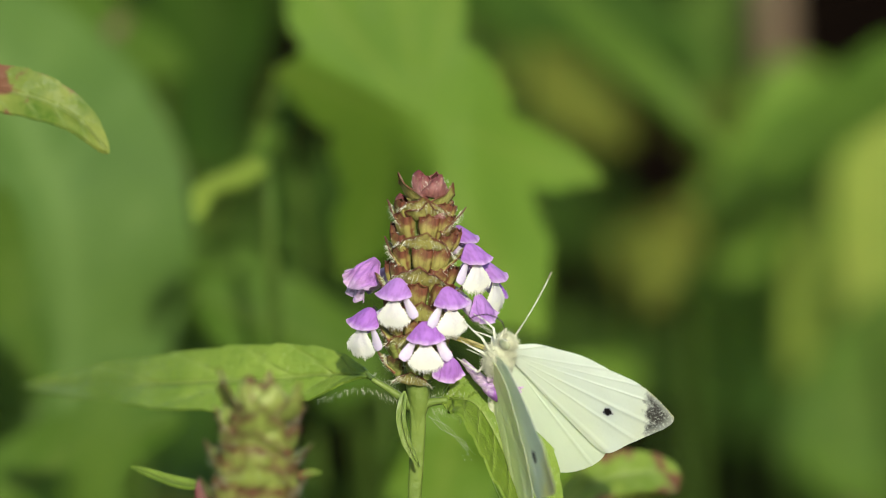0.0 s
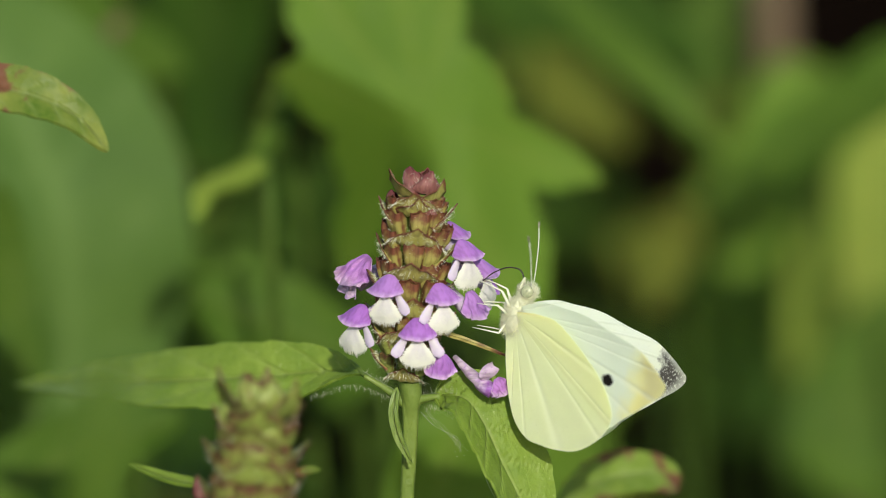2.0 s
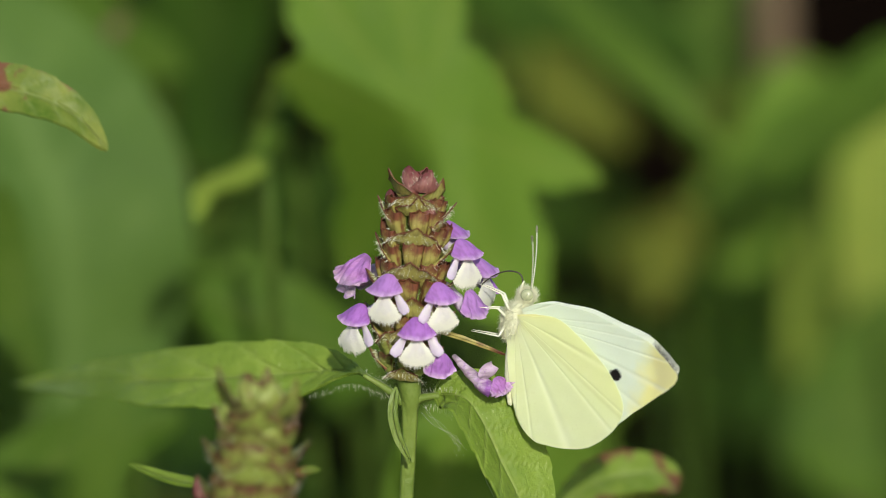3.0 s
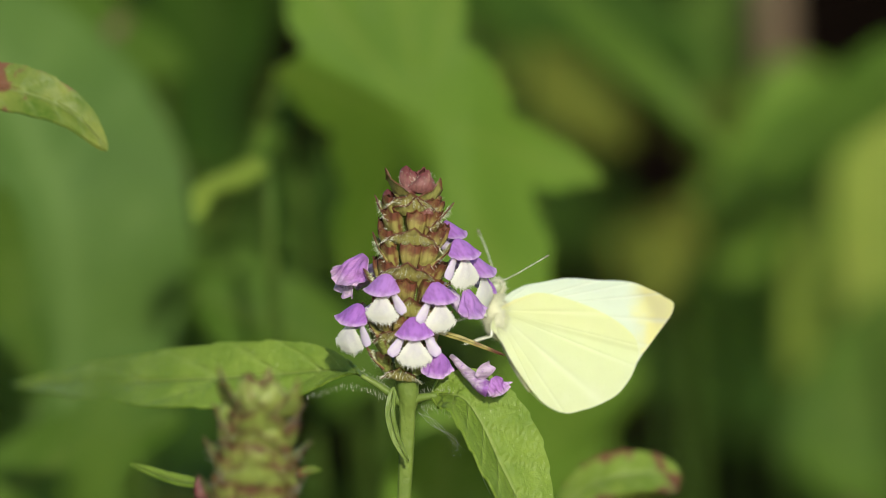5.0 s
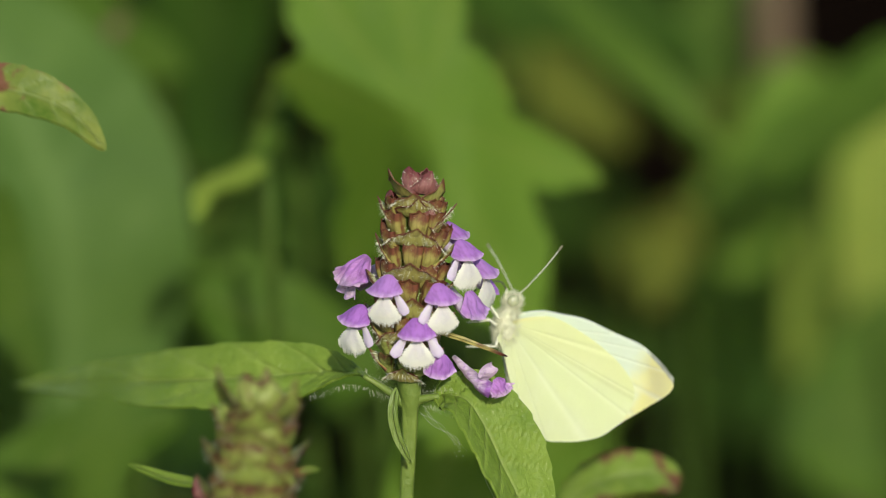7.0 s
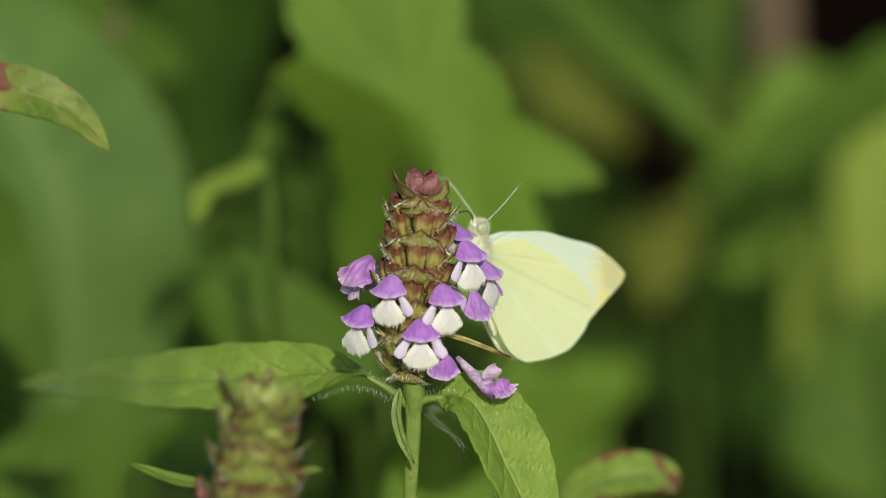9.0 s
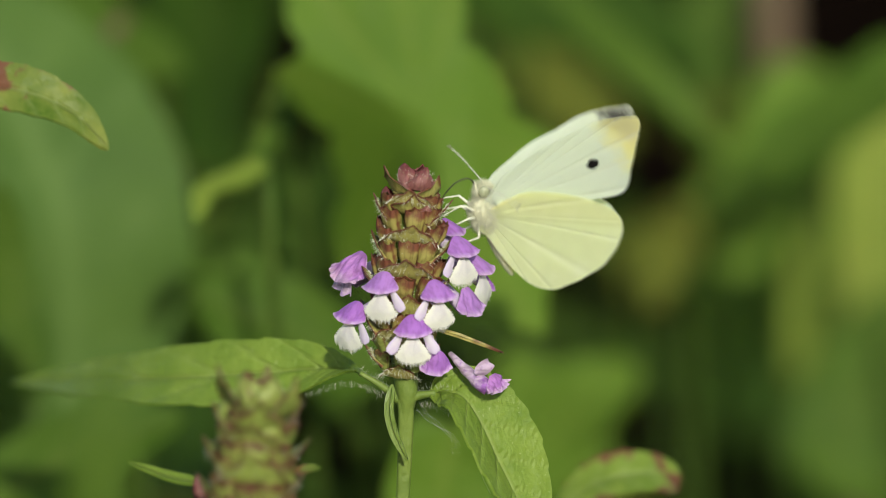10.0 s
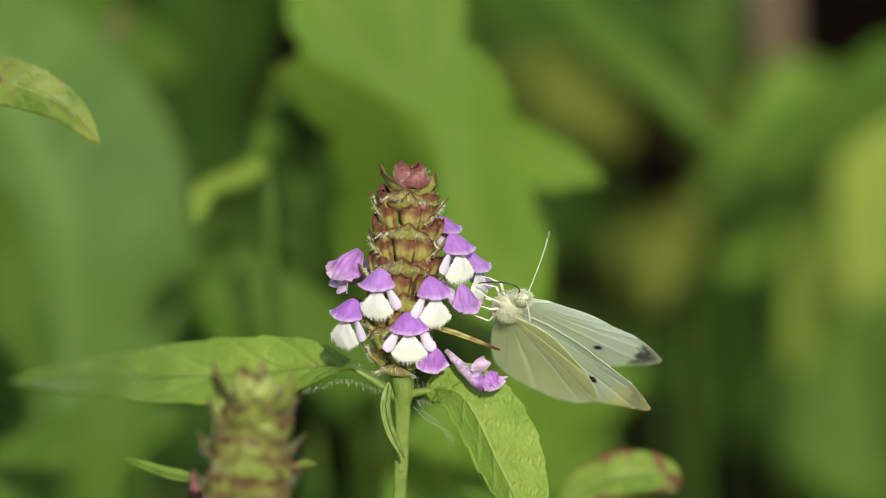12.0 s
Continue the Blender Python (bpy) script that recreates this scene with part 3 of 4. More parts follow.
# ---- the flower heads ----
def calyx_geo(seed=0):
    """A flattened pocket with a straight, three-toothed dark rim."""
    rows, cols = 9, 21
    g, rim = np.zeros((rows, cols, 3)), np.zeros((rows, cols))
    for i in range(rows):
        t = i / (rows - 1)
        w, h = 0.7 + 0.80 * t ** 0.5, 0.55 + 0.4 * math.sin(math.pi * min(1, t * 0.8)) - 0.35 * t ** 3
        for j in range(cols):
            a = 2 * math.pi * j / (cols - 1) + math.pi / 2
            ca, sa = math.cos(a), math.sin(a)
            q = min(1.32, 1 / max(abs(ca), abs(sa)) ** 0.9)
            x = 4.0 * t
            if i == rows - 1:
                x += 0.24 * max(0, math.cos(3 * math.pi * ca * q * 0.62)) + 0.12
            n = 0.16 * noise.noise(Vector((x * 0.7 + seed * 7, ca * 1.5, sa)))
            g[i, j] = (x - 0.4 * (t ** 3) * abs(ca) + n, w * ca * q + n, h * sa * q - 0.4 * t * t + n)
            rim[i, j] = max(t, abs(ca) ** 4 * 0.9)
    return shell(Geo(), g, 0.13, along=rim, rim=rim)


def bract_geo(reach=80.0, high=2.3, tip=0.9, r0=3.6, r1=5.1, shut=0.0, seed=0, roll=0.0):
    """A broad crescent leaf that wraps the spike, with a short point in the middle of its margin; roll: how far the margin bends out."""
    rows, cols = 11, 33
    g, al, rim = np.zeros((rows, cols, 3)), np.zeros((rows, cols)), np.zeros((rows, cols))
    for i in range(rows):
        t = i / (rows - 1)
        for j in range(cols):
            a = 2 * j / (cols - 1) - 1
            b = 1 - a * a
            point = max(0, 1 - abs(a) / 0.24) ** 1.3
            top = high * (0.2 + 0.8 * b) + tip * point
            th = radians(a * reach)
            r = r0 + (r1 - r0) * (t ** 0.75) * (1 - 0.15 * abs(a) ** 3) + 0.5 * t * t * point - shut * t ** 3 + roll * b * t ** 2.5
            n = 0.26 * noise.noise(Vector((a * 3 + seed * 5, t * 2, seed))) + 0.16 * t * noise.noise(Vector((a * 9, seed * 4.0, 1)))
            z = -0.6 + t * top - 0.75 * t * t * abs(a) ** 1.5 - 0.55 * roll * b * t ** 4
            g[i, j] = ((r + n) * math.cos(th), (r + n) * math.sin(th), z + n)
            al[i, j], rim[i, j] = t, max(t ** 2.5, abs(a) ** 5)
    return shell(Geo(), g, 0.16, along=al, rim=rim)


SPIKE_MESH = {}
for key, mats in (("bloom", (CALYX, BRACT, BRACT_RED)), ("seed", (SEED, SEED, SEED))):
    SPIKE_MESH[key] = ([make_mesh("calyx", calyx_geo(k), mats[0]) for k in range(3)],
                       [make_mesh("bract", bract_geo(54, 2.6, 0.7, 3.6, 5.3, seed=k, roll=(0.0, 0.3, 0.6, 0.1)[k]), mats[1]) for k in range(4)],
                       [make_mesh("bract", bract_geo(82, 3.4, 0.4, 2.2, 3.3, 2.0, k), mats[2]) for k in range(3)])


FLANK = {"bloom": make_mesh("bract", bract_geo(74, 2.7, 1.6, 3.0, 4.3, seed=9, roll=0.3), BRACT), "seed": make_mesh("bract", bract_geo(46, 3.6, 1.6, 2.8, 5.0, seed=9), SEED)}


def spike(plant, foot, top, whorls, style, size=1.0, hair_count=75, seed=3):
    """A selfheal spike from foot to top: whorls of two bracts and six calyces, red young bracts at the end, and hairs."""
    rnd = random.Random(seed)
    base = Vector(foot) - Vector(ORIGIN[plant.name])
    axis = Vector(top) - Vector(foot)
    length = axis.length
    ez = axis.normalized()
    ex = (Vector((0, -1, 0)) + ez * ez.y).normalized()
    stand = Matrix.Translation(base) @ Matrix((ex, ez.cross(ex), ez)).transposed().to_4x4() @ Matrix.Rotation(radians(-5), 4, "Z")
    calyx, bract, young = SPIKE_MESH[style]
    flank = FLANK[style]
    low_calyx, low_bract, _ = SPIKE_MESH["seed"]
    roots, ways, longs = [], [], []
    for i in range(whorls):
        f = i / (whorls - 1)
        z = 2.4 + (length - 8.2) * f
        k = size * (0.98 + 0.12 * math.sin(math.pi * f) - (0.15 if style == "seed" else 0.05) * f ** 3)
        k *= (0.72, 0.9)[i] if i < 2 else 1
        turn = 90 * (i % 2)
        for half in (0, 180):
            yaw = turn + half + rnd.uniform(-7, 7)
            m = stand @ pose(0, 0, z + rnd.uniform(-0.6, 0.5), rnd.uniform(-7, 7), rnd.uniform(-6, 6), yaw) @ Matrix.Scale(k * rnd.uniform(0.94, 1.05), 4)
            piece("bract", rnd.choice(bract), plant, m)
            for _ in range(int(hair_count * 1.2)):
                a = rnd.uniform(-1, 1)
                th = radians(a * 54)
                t = rnd.uniform(0.35, 1.0)
                top_z = 2.6 * (1 - 0.8 * a * a)
                r = 3.6 + 1.5 * t ** 0.75 + 0.1
                p = m @ Vector((r * math.cos(th), r * math.sin(th), -0.6 + t * top_z - 0.75 * t * t * abs(a) ** 1.5))
                w = m.to_3x3() @ Vector((math.cos(th), math.sin(th), rnd.uniform(-0.9, 0.5)))
                w += Vector((rnd.uniform(-0.3, 0.3), rnd.uniform(-0.3, 0.3), rnd.uniform(-0.3, 0.3)))
                roots.append(p + Vector(ORIGIN[plant.name]))
                ways.append(w)
                longs.append(rnd.uniform(0.45, 1.25) * size)
            for side in (-42, 0, 42) if i < whorls - 1 else ():
                a = yaw + side + rnd.uniform(-6, 6)
                pitch = -(72 + 5 * f + rnd.uniform(-5, 5))
                m2 = stand @ pose(0, 0, z + 0.9 + rnd.uniform(-0.3, 0.3), 0, 0, a) @ pose(3.3, 0, 0, rnd.uniform(-12, 12), pitch, 0) @ Matrix.Scale(k * rnd.uniform(0.82, 1.02) * (1 if i < whorls - 2 else 0.74), 4)
                piece("calyx", rnd.choice(low_calyx if i < 2 else calyx), plant, m2)
                for _ in range(hair_count // 6):
                    b = rnd.uniform(0, 2 * math.pi)
                    p = m2 @ Vector((rnd.uniform(0.8, 3.6), 1.3 * math.cos(b), 1.0 * math.sin(b)))
                    roots.append(p + Vector(ORIGIN[plant.name]))
                    ways.append(m2.to_3x3() @ Vector((0.4, math.cos(b), math.sin(b))))
                    longs.append(rnd.uniform(0.3, 0.6) * size)
    for yaw, down, lean in ((-62, 3.6, 0), (64, 5.0, -6), (8, 6.1, 10), (178, 4.6, 0)):
        piece("bract", flank, plant, stand @ pose(0, 0, length - down, 0, 0, yaw) @ pose(0, 0, 0, 0, lean, 0) @ Matrix.Scale(size * 0.92, 4))
    for yaw, down in ((-100, 6.2), (40, 7.4)):
        piece("bract", young[0], plant, stand @ pose(0, 0, length - down, 0, 0, yaw) @ pose(1.9, 0, 0, 0, 12, 0) @ Matrix.Scale(size * 0.85, 4))
    for i in range(8):
        m = stand @ pose(0.3 * math.cos(i), 0.7, length - 3.2 + i * 0.14, rnd.uniform(-9, 9), rnd.uniform(-9, 9), i * 137 - 100) @ Matrix.Scale(size * (1.0 - 0.095 * i), 4)
        piece("bract", young[i % 3], plant, m)
        for _ in range(hair_count // 3):
            a, t = rnd.uniform(-1, 1), rnd.uniform(0.4, 1)
            th = radians(a * 85)
            r = 2.2 + 1.3 * t ** 0.7 - 1.4 * t ** 3
            p = m @ Vector((r * math.cos(th), r * math.sin(th), -0.5 + t * 3.15 * (1 - abs(a) ** 2.2)))
            roots.append(p + Vector(ORIGIN[plant.name]))
            ways.append(m.to_3x3() @ Vector((math.cos(th), math.sin(th), 1.0)))
            longs.append(rnd.uniform(0.25, 0.6) * size)
    part("hairs", hairs(Geo(), roots, ways, longs, 0.025), HAIR, plant, "fine pale bristles on the bracts", "stuff")
    part("spike_axis", tube(Geo(), [tuple(np.array(foot) * 0.84 + np.array(top) * 0.16), tuple(np.array(top) - (0, 0, 4))], [2.2 * size, 3.0 * size, 3.0 * size, 2.2 * size], 12, 10), STEM, plant)


# ---- single blossoms: x is the way a blossom looks out, z its upper side ----
def hood_geo(crumple=0.0, seed=0):
    """The upper lip: a helmet with round shoulders, narrow behind, whose rim bows down between two corners."""
    rows, cols = 17, 25
    g, al, rim = np.zeros((rows, cols, 3)), np.zeros((rows, cols)), np.zeros((rows, cols))
    for i in range(rows):
        v = i / (rows - 1)
        w = 0.9 + 2.1 * math.sin(math.pi / 2 * v) ** 0.82
        for j in range(cols):
            u = 2 * j / (cols - 1) - 1
            b = abs(u)
            x = -1.5 + 3.9 * v ** 0.9 - 1.5 * v * b ** 1.5
            y = w * math.sin(radians(80 * u)) / math.sin(radians(80)) * (1 + 0.08 * v ** 5 * b ** 4)
            z = 2.3 - 2.15 * v ** 1.45 - w * 0.46 * (1 - math.cos(radians(82 * u))) * (1 - v ** 2.2) + 0.4 * v ** 3 * b ** 1.7
            z += 0.10 * math.exp(-(u / 0.13) ** 2) * math.sin(math.pi * v) - 0.10 * math.exp(-((b - 0.45) / 0.2) ** 2) * math.sin(math.pi * v)
            x += 0.25 * v ** 8
            n = crumple * (0.35 + v) * noise.noise(Vector((v * 2.2, u * 5.5, seed)))
            g[i, j] = (x + n * 0.7, y + n, z + n)
            al[i, j], rim[i, j] = v, max(v ** 2.2, b ** 5)
    return shell(Geo(), g, 0.08, along=al, rim=rim)


def lip_geo(seed=0):
    """The middle lobe of the lower lip: a hanging white fan with a fringed edge."""
    rows, cols = 16, 49
    rnd = random.Random(seed)
    g, al, rim = np.zeros((rows, cols, 3)), np.zeros((rows, cols)), np.zeros((rows, cols))
    teeth = [rnd.uniform(0.35, 0.95) if j % 2 else -0.25 for j in range(cols)]
    for i in range(rows):
        v = i / (rows - 1)
        for j in range(cols):
            u = 2 * j / (cols - 1) - 1
            reach = 4.6 * (1 - 0.27 * abs(u) ** 3.4) + (teeth[j] if i == rows - 1 else 0)
            s = v * reach
            w = 0.7 + 2.05 * math.sin(math.pi / 2 * min(1, s / 4.2)) ** 1.2
            bend = radians(66 + 10 * v)
            x = 1.0 + 0.9 * s * math.cos(bend) + 0.25 * (1 - u * u) * math.sin(math.pi * v) + 0.06 * math.sin(5 * u + seed) * v
            z = -0.3 - s * math.sin(bend)
            y = w * u * (1 + ((0.17 if i % 2 else -0.02) if abs(u) > 0.97 and v > 0.35 else 0))
            g[i, j] = (x + 0.1 * noise.noise(Vector((u * 2, v * 2, seed))), y, z)
            al[i, j], rim[i, j] = v, max(v, abs(u))
    return shell(Geo(), g, 0.06, along=al, rim=rim)


def spent_lip_geo():
    """A crumpled, folded lower lip of a fading blossom."""
    rows, cols = 14, 23
    g, al, rim = np.zeros((rows, cols, 3)), np.zeros((rows, cols)), np.zeros((rows, cols))
    for i in range(rows):
        v = i / (rows - 1)
        for j in range(cols):
            u = 2 * j / (cols - 1) - 1
            n = noise.noise(Vector((u * 4, v * 3, 8)))
            s = 2.9 * v * (1 - 0.25 * abs(u) + 0.2 * n)
            g[i, j] = (0.9 + 0.45 * s + 0.35 * math.sin(7 * u) * v, (1.1 + 1.2 * v) * u + 0.3 * n, 0.3 - 0.7 * s + 0.25 * n)
            al[i, j], rim[i, j] = 0.25 + 0.3 * v, max(v, abs(u))
    return shell(Geo(), g, 0.07, along=al, rim=rim)


def lobe_geo(side):
    """A side lobe of the lower lip: a pale hanging tongue."""
    rows, cols = 13, 11
    g, al, rim = np.zeros((rows, cols, 3)), np.zeros((rows, cols)), np.zeros((rows, cols))
    for i in range(rows):
        v = i / (rows - 1)
        w = (0.35 + 1.0 * v ** 0.8) * math.sqrt(max(0.02, 1 - max(0, (v - 0.62) / 0.39) ** 2))
        for j in range(cols):
            u = 2 * j / (cols - 1) - 1
            s = 3.8 * v
            g[i, j] = (0.9 + 0.3 * s - 0.2 * u * u, side * (1.75 + 1.95 * math.sin(v * 1.25)) + w * 0.9 * u, 0.2 - 0.86 * s + side * 0.15 * u)
            al[i, j], rim[i, j] = v, max(v, abs(u))
    return shell(Geo(), g, 0.06, along=al, rim=rim)


def throat_geo():
    rows, cols = 9, 17
    g = np.zeros((rows, cols, 3))
    for i in range(rows):
        t = i / (rows - 1)
        for j in range(cols):
            a = 2 * math.pi * j / (cols - 1)
            r = 0.7 + 0.35 * t
            g[i, j] = (-5.0 + 5.3 * t, r * math.cos(a) * 1.1, r * math.sin(a) - 0.45 * t)
    return shell(Geo(), g, 0.12, along=np.repeat(np.linspace(0, 1, rows)[:, None], cols, 1))


THROAT = make_mesh("flower", throat_geo(), TUBE)
HOODS = {"open": make_mesh("hood", hood_geo(0.06, 1), HOOD), "deep": make_mesh("hood", hood_geo(0.1, 2), DEEP), "faded": make_mesh("hood", hood_geo(0.75, 5), FADED_HOOD), "crumpled": make_mesh("hood", hood_geo(0.38, 6), HOOD)}
OPEN_HOODS = [HOODS["open"], make_mesh("hood", hood_geo(0.16, 3), HOOD), make_mesh("hood", hood_geo(0.22, 8), HOOD)]
LIPS = [make_mesh("lower_lip", lip_geo(s), LIP) for s in (1, 2, 3)]
SPENT_LIP = make_mesh("lower_lip", spent_lip_geo(), FADED)
LOBES = [make_mesh("side_lobe", lobe_geo(s), LOBE) for s in (-1, 1)]


def blossom(plant, place, yaw, nod=0.0, lean=0.0, size=1.0, style="open", lip=True, lobes=(True, True), k=0):
    """A blossom whose hood sits at place; yaw: 0 looks at the walker, positive to the right; nod: degrees downward."""
    turn = pose(0, 0, 0, 0, 0, yaw - 90) @ pose(0, 0, 0, lean, nod, 0) @ Matrix.Scale(size, 4)
    shift = Vector(place) - Vector(ORIGIN[plant.name]) - turn @ Vector((1.2, 0, 1.5))
    ob = piece("flower", THROAT, plant, Matrix.Translation(shift) @ turn)
    one = Matrix.Identity(4)
    piece("hood", OPEN_HOODS[k % 3] if style == "open" else HOODS[style], ob, one)
    if lip:
        piece("lower_lip", SPENT_LIP if style == "faded" else LIPS[k % 3], ob, one)
        for s in (0, 1):
            if lobes[s]:
                piece("side_lobe", LOBES[s], ob, one)
    return ob


def withered_flower(plant):
    """The spent blossom that hangs out below the spike: a pale tube with a curled violet end."""
    g = Geo()
    tube(g, [(1.31, -6.11, 225.68), (3.34, -7.54, 223.76), (5.38, -8.9, 222.15), (6.84, -9.11, 221.2)], [0.35, 0.7, 1.15, 1.2], 12, 12)
    g.verts = [tuple(np.array(v) + 0.22 * np.array(noise.noise_vector(Vector(v) * 0.9))) for v in g.verts]
    ob = part("flower", g, FADED, plant, "withered pale violet flower tube")
    end = Vector((7.66, -9.01, 221.68)) - Vector(ORIGIN[plant.name])
    piece("hood", HOODS["faded"], ob, Matrix.Translation(end) @ pose(0, 0, 0, 0, 0, -35) @ pose(0, 0, 0, 20, 38, 0) @ Matrix.Scale(0.62, 4))
    a0 = np.array(ORIGIN[plant.name])
    rows, cols = 8, 7
    a, b = np.array((5.04, -9.71, 223.18)), np.array((7.15, -10.29, 225.24))
    grid = np.zeros((rows, cols, 3))
    for i in range(rows):
        for j in range(cols):
            v, u = i / (rows - 1), 2 * j / (cols - 1) - 1
            grid[i, j] = a - a0 + (b - a) * v + np.array((-0.62, -0.2, 0.75)) * u * (0.45 + 0.6 * math.sin(v * 2.6)) + np.array((0.3, -0.6, 0.2)) * math.sin(4 * v + 3 * u) * 0.5
    part("lower_lip", shell(Geo(), grid, 0.12), FADED, ob)
    return ob


# ---- the selfheal in bloom ----
FOOT = (-5.54, -4.5, 0.0)
selfheal = thing("selfheal_plant", FOOT, "selfheal in bloom, violet and white flowers on a hairy red-brown spike", "flower")


def build_selfheal(ob):
    low, high = np.array((FOOT[0], FOOT[1], -6.0)), np.array((-5.6, -4.54, 202.3))
    part("stem", tube(Geo(), [tuple(low + (high - low) * k / 20) for k in range(21)] + [ (-5.18, -4.5, 211.63), (-5.09, -4.47, 217.54), (-5.57, -4.54, 223.46)], [1.15, 1.1, 1.05, 1.0, 0.95, 0.9, 0.95, 1.3], 16, 90, square=0.45), STEM, ob)
    part("stem_node", tube(Geo(), [(-5.09, -4.99, 213.62), (-5.09, -4.72, 216.34), (-4.92, -4.7, 218.87), (-5.08, -4.57, 221.37), (-5.24, -4.39, 225.11)], [0.5, 1.0, 1.5, 1.75, 2.1], 18, 16), STEM, ob)
    spike(ob, (-5.74, -4.83, 220.16), (-3.82, -3.33, 253.18), 11, "bloom", hair_count=84)
    part("leaf", leaf(Geo(), [(-10.82, -4.0, 222.16), (-13.89, 2.0, 221.32), (-18.95, 6.0, 220.45), (-29.6, 10.0, 218.64), (-46.24, 22.0, 215.08), (-67.05, 50.0, 207.82)], 10.8, (0.0, -0.85, 0.68), fold=12, wave=0.35, teeth=9, veins=7, rows=60, cols=21, base=1.7, blunt=0.9, seed=2), GREEN, ob)
    part("leaf_stalk", tube(Geo(), [(-5.58, -4.6, 217.92), (-7.7, -4.8, 219.82), (-9.75, -5.0, 221.3), (-11.79, -5.0, 222.48)], [0.8, 0.65, 0.5, 0.35], 8, 14), STEM, ob)
    part("leaf", leaf(Geo(), [(-1.48, -5.0, 219.36), (0.9, -6.0, 219.86), (3.43, -7.2, 219.22), (5.88, -8.2, 215.52), (8.5, -9.0, 210.08), (10.95, -10.0, 204.77), (12.75, -11.0, 199.37)], 13.4, (0.72, -0.70, 0.40), fold=22, wave=0.3, teeth=9, veins=7, rows=60, cols=25, base=0.8, blunt=0.5, seed=5), GREEN, ob)
    part("leaf_stalk", tube(Geo(), [(-5.09, -4.6, 218.25), (-3.2, -5.0, 219.11), (-0.74, -5.5, 219.57)], [0.9, 0.65, 0.5], 8, 10), STEM, ob)
    part("leaf", leaf(Geo(), [(-7.02, -7.06, 221.21), (-7.51, -8.2, 217.79), (-6.86, -8.68, 214.54), (-5.88, -8.95, 212.34), (-4.9, -8.95, 210.4)], 1.45, (-0.2, -1, 0.15), fold=8, rows=24, cols=9, veins=4, thick=0.3, seed=7), STEM, ob, "narrow bent leaf folded along the stem")
    part("leaf", leaf(Geo(), [(-1.15, -4.41, 228.89), (2.94, -5.63, 227.92), (9.08, -5.14, 225.45)], 0.8, (0.2, -0.6, 0.8), fold=30, rows=20, cols=7, veins=3, thick=0.3, seed=8), CALYX, ob, "thin brownish pointed bract")
    rnd = random.Random(11)
    roots, ways, longs = [], [], []
    for line, count, lean in (([(-19.64, -3.0, 218.79), (-15.92, -4.0, 220.39), (-13.02, -5.0, 221.05), (-10.16, -5.0, 220.21), (-7.7, -5.0, 219.19)], 90, -1), ([(-2.79, -5.2, 218.06), (0.08, -6.0, 217.75), (2.78, -7.5, 216.19)], 70, -1),
                              ([(-11.79, -5.0, 223.15), (-9.5, -5.0, 221.72), (-7.7, -5.0, 220.37)], 40, 0.7), ([(-3.44, -5.4, 219.97), (-0.74, -6.0, 220.45), (1.72, -7.0, 220.44)], 50, 1)):
        for p in smooth_line(line, count):
            roots.append(tuple(p + np.array([rnd.uniform(-0.3, 0.3) for _ in range(3)])))
            ways.append((rnd.uniform(-0.35, 0.35), rnd.uniform(-0.5, 0.2), lean * rnd.uniform(0.6, 1)))
            longs.append(rnd.uniform(0.35, 1.0))
    part("hairs", hairs(Geo(), roots, ways, longs, 0.012), HAIR, ob, "fine pale hairs at the leaf bases", "stuff")
    blossom(ob, (-8.82, -10.84, 237.09), -22, 14, 0, 0.89, "open", True, (False, True), 0)
    blossom(ob, (-0.08, -11.09, 235.91), 24, 14, 0, 0.89, "open", True, (True, False), 1)
    blossom(ob, (-3.96, -13.13, 231.14), 2, 16, 0, 0.89, "open", True, (True, True), 2)
    blossom(ob, (-13.32, -8.79, 232.32), -38, 14, -6, 0.89, "open", True, (False, True), 1)
    blossom(ob, (-14.09, -1.54, 237.56), -62, 14, -8, 1.28, "faded", True, (False, False), 1)
    blossom(ob, (3.57, -6.83, 241.53), 38, 12, 0, 0.89, "open", True, (True, False), 2)
    blossom(ob, (6.38, -2.45, 238.1), 58, 12, 0, 0.95, "open", True, (False, False), 0)
    blossom(ob, (2.29, -1.33, 243.38), 60, 8, 0, 0.85, "open", False)
    blossom(ob, (5.05, -6.57, 233.15), 58, 34, 0, 1.0, "crumpled", False)
    blossom(ob, (-0.32, -11.38, 224.92), 25, 62, 0, 0.80, "crumpled", False)
    blossom(ob, (7.58, 1.84, 234.22), 80, 30, 0, 0.6, "deep", False)
    withered_flower(ob)


build_selfheal(selfheal)


def build_cobweb():
    rnd = random.Random(4)
    g = Geo()
    a = [(-3.19, -7.76, 217.93), (-1.14, -8.18, 215.93), (1.31, -9.58, 214.18), (2.53, -9.83, 212.98)]
    for k in range(4):
        off = lambda p: tuple(np.array(p) + np.array([rnd.uniform(-0.5, 0.5) for _ in range(3)]))
        tube(g, [off(p) for p in a], [0.010, 0.008], 4, 10)
    tube(g, [(2.53, -9.95, 217.21), (4.15, -10.8, 213.23), (6.02, -12.79, 208.7), (7.16, -13.26, 206.47)], [0.018, 0.018], 4, 14)
    for k in range(9):
        p = np.array((2.28, -9.8, 213.14)) + np.array([rnd.uniform(-0.9, 0.9), rnd.uniform(-0.4, 0.4), rnd.uniform(-1.5, 1)])
        blob(g, p, [rnd.uniform(0.03, 0.08) for _ in range(3)], rows=4, cols=6)
    return part("cobweb", g, WEB, selfheal, "torn strands of cobweb with caught specks")


build_cobweb()


# ---- the second spike, gone to seed ----
seedhead = thing("seed_spike_plant", (-25.9, -39.0, 0.0), "selfheal gone to seed, green and brown spike out of focus", "flower")


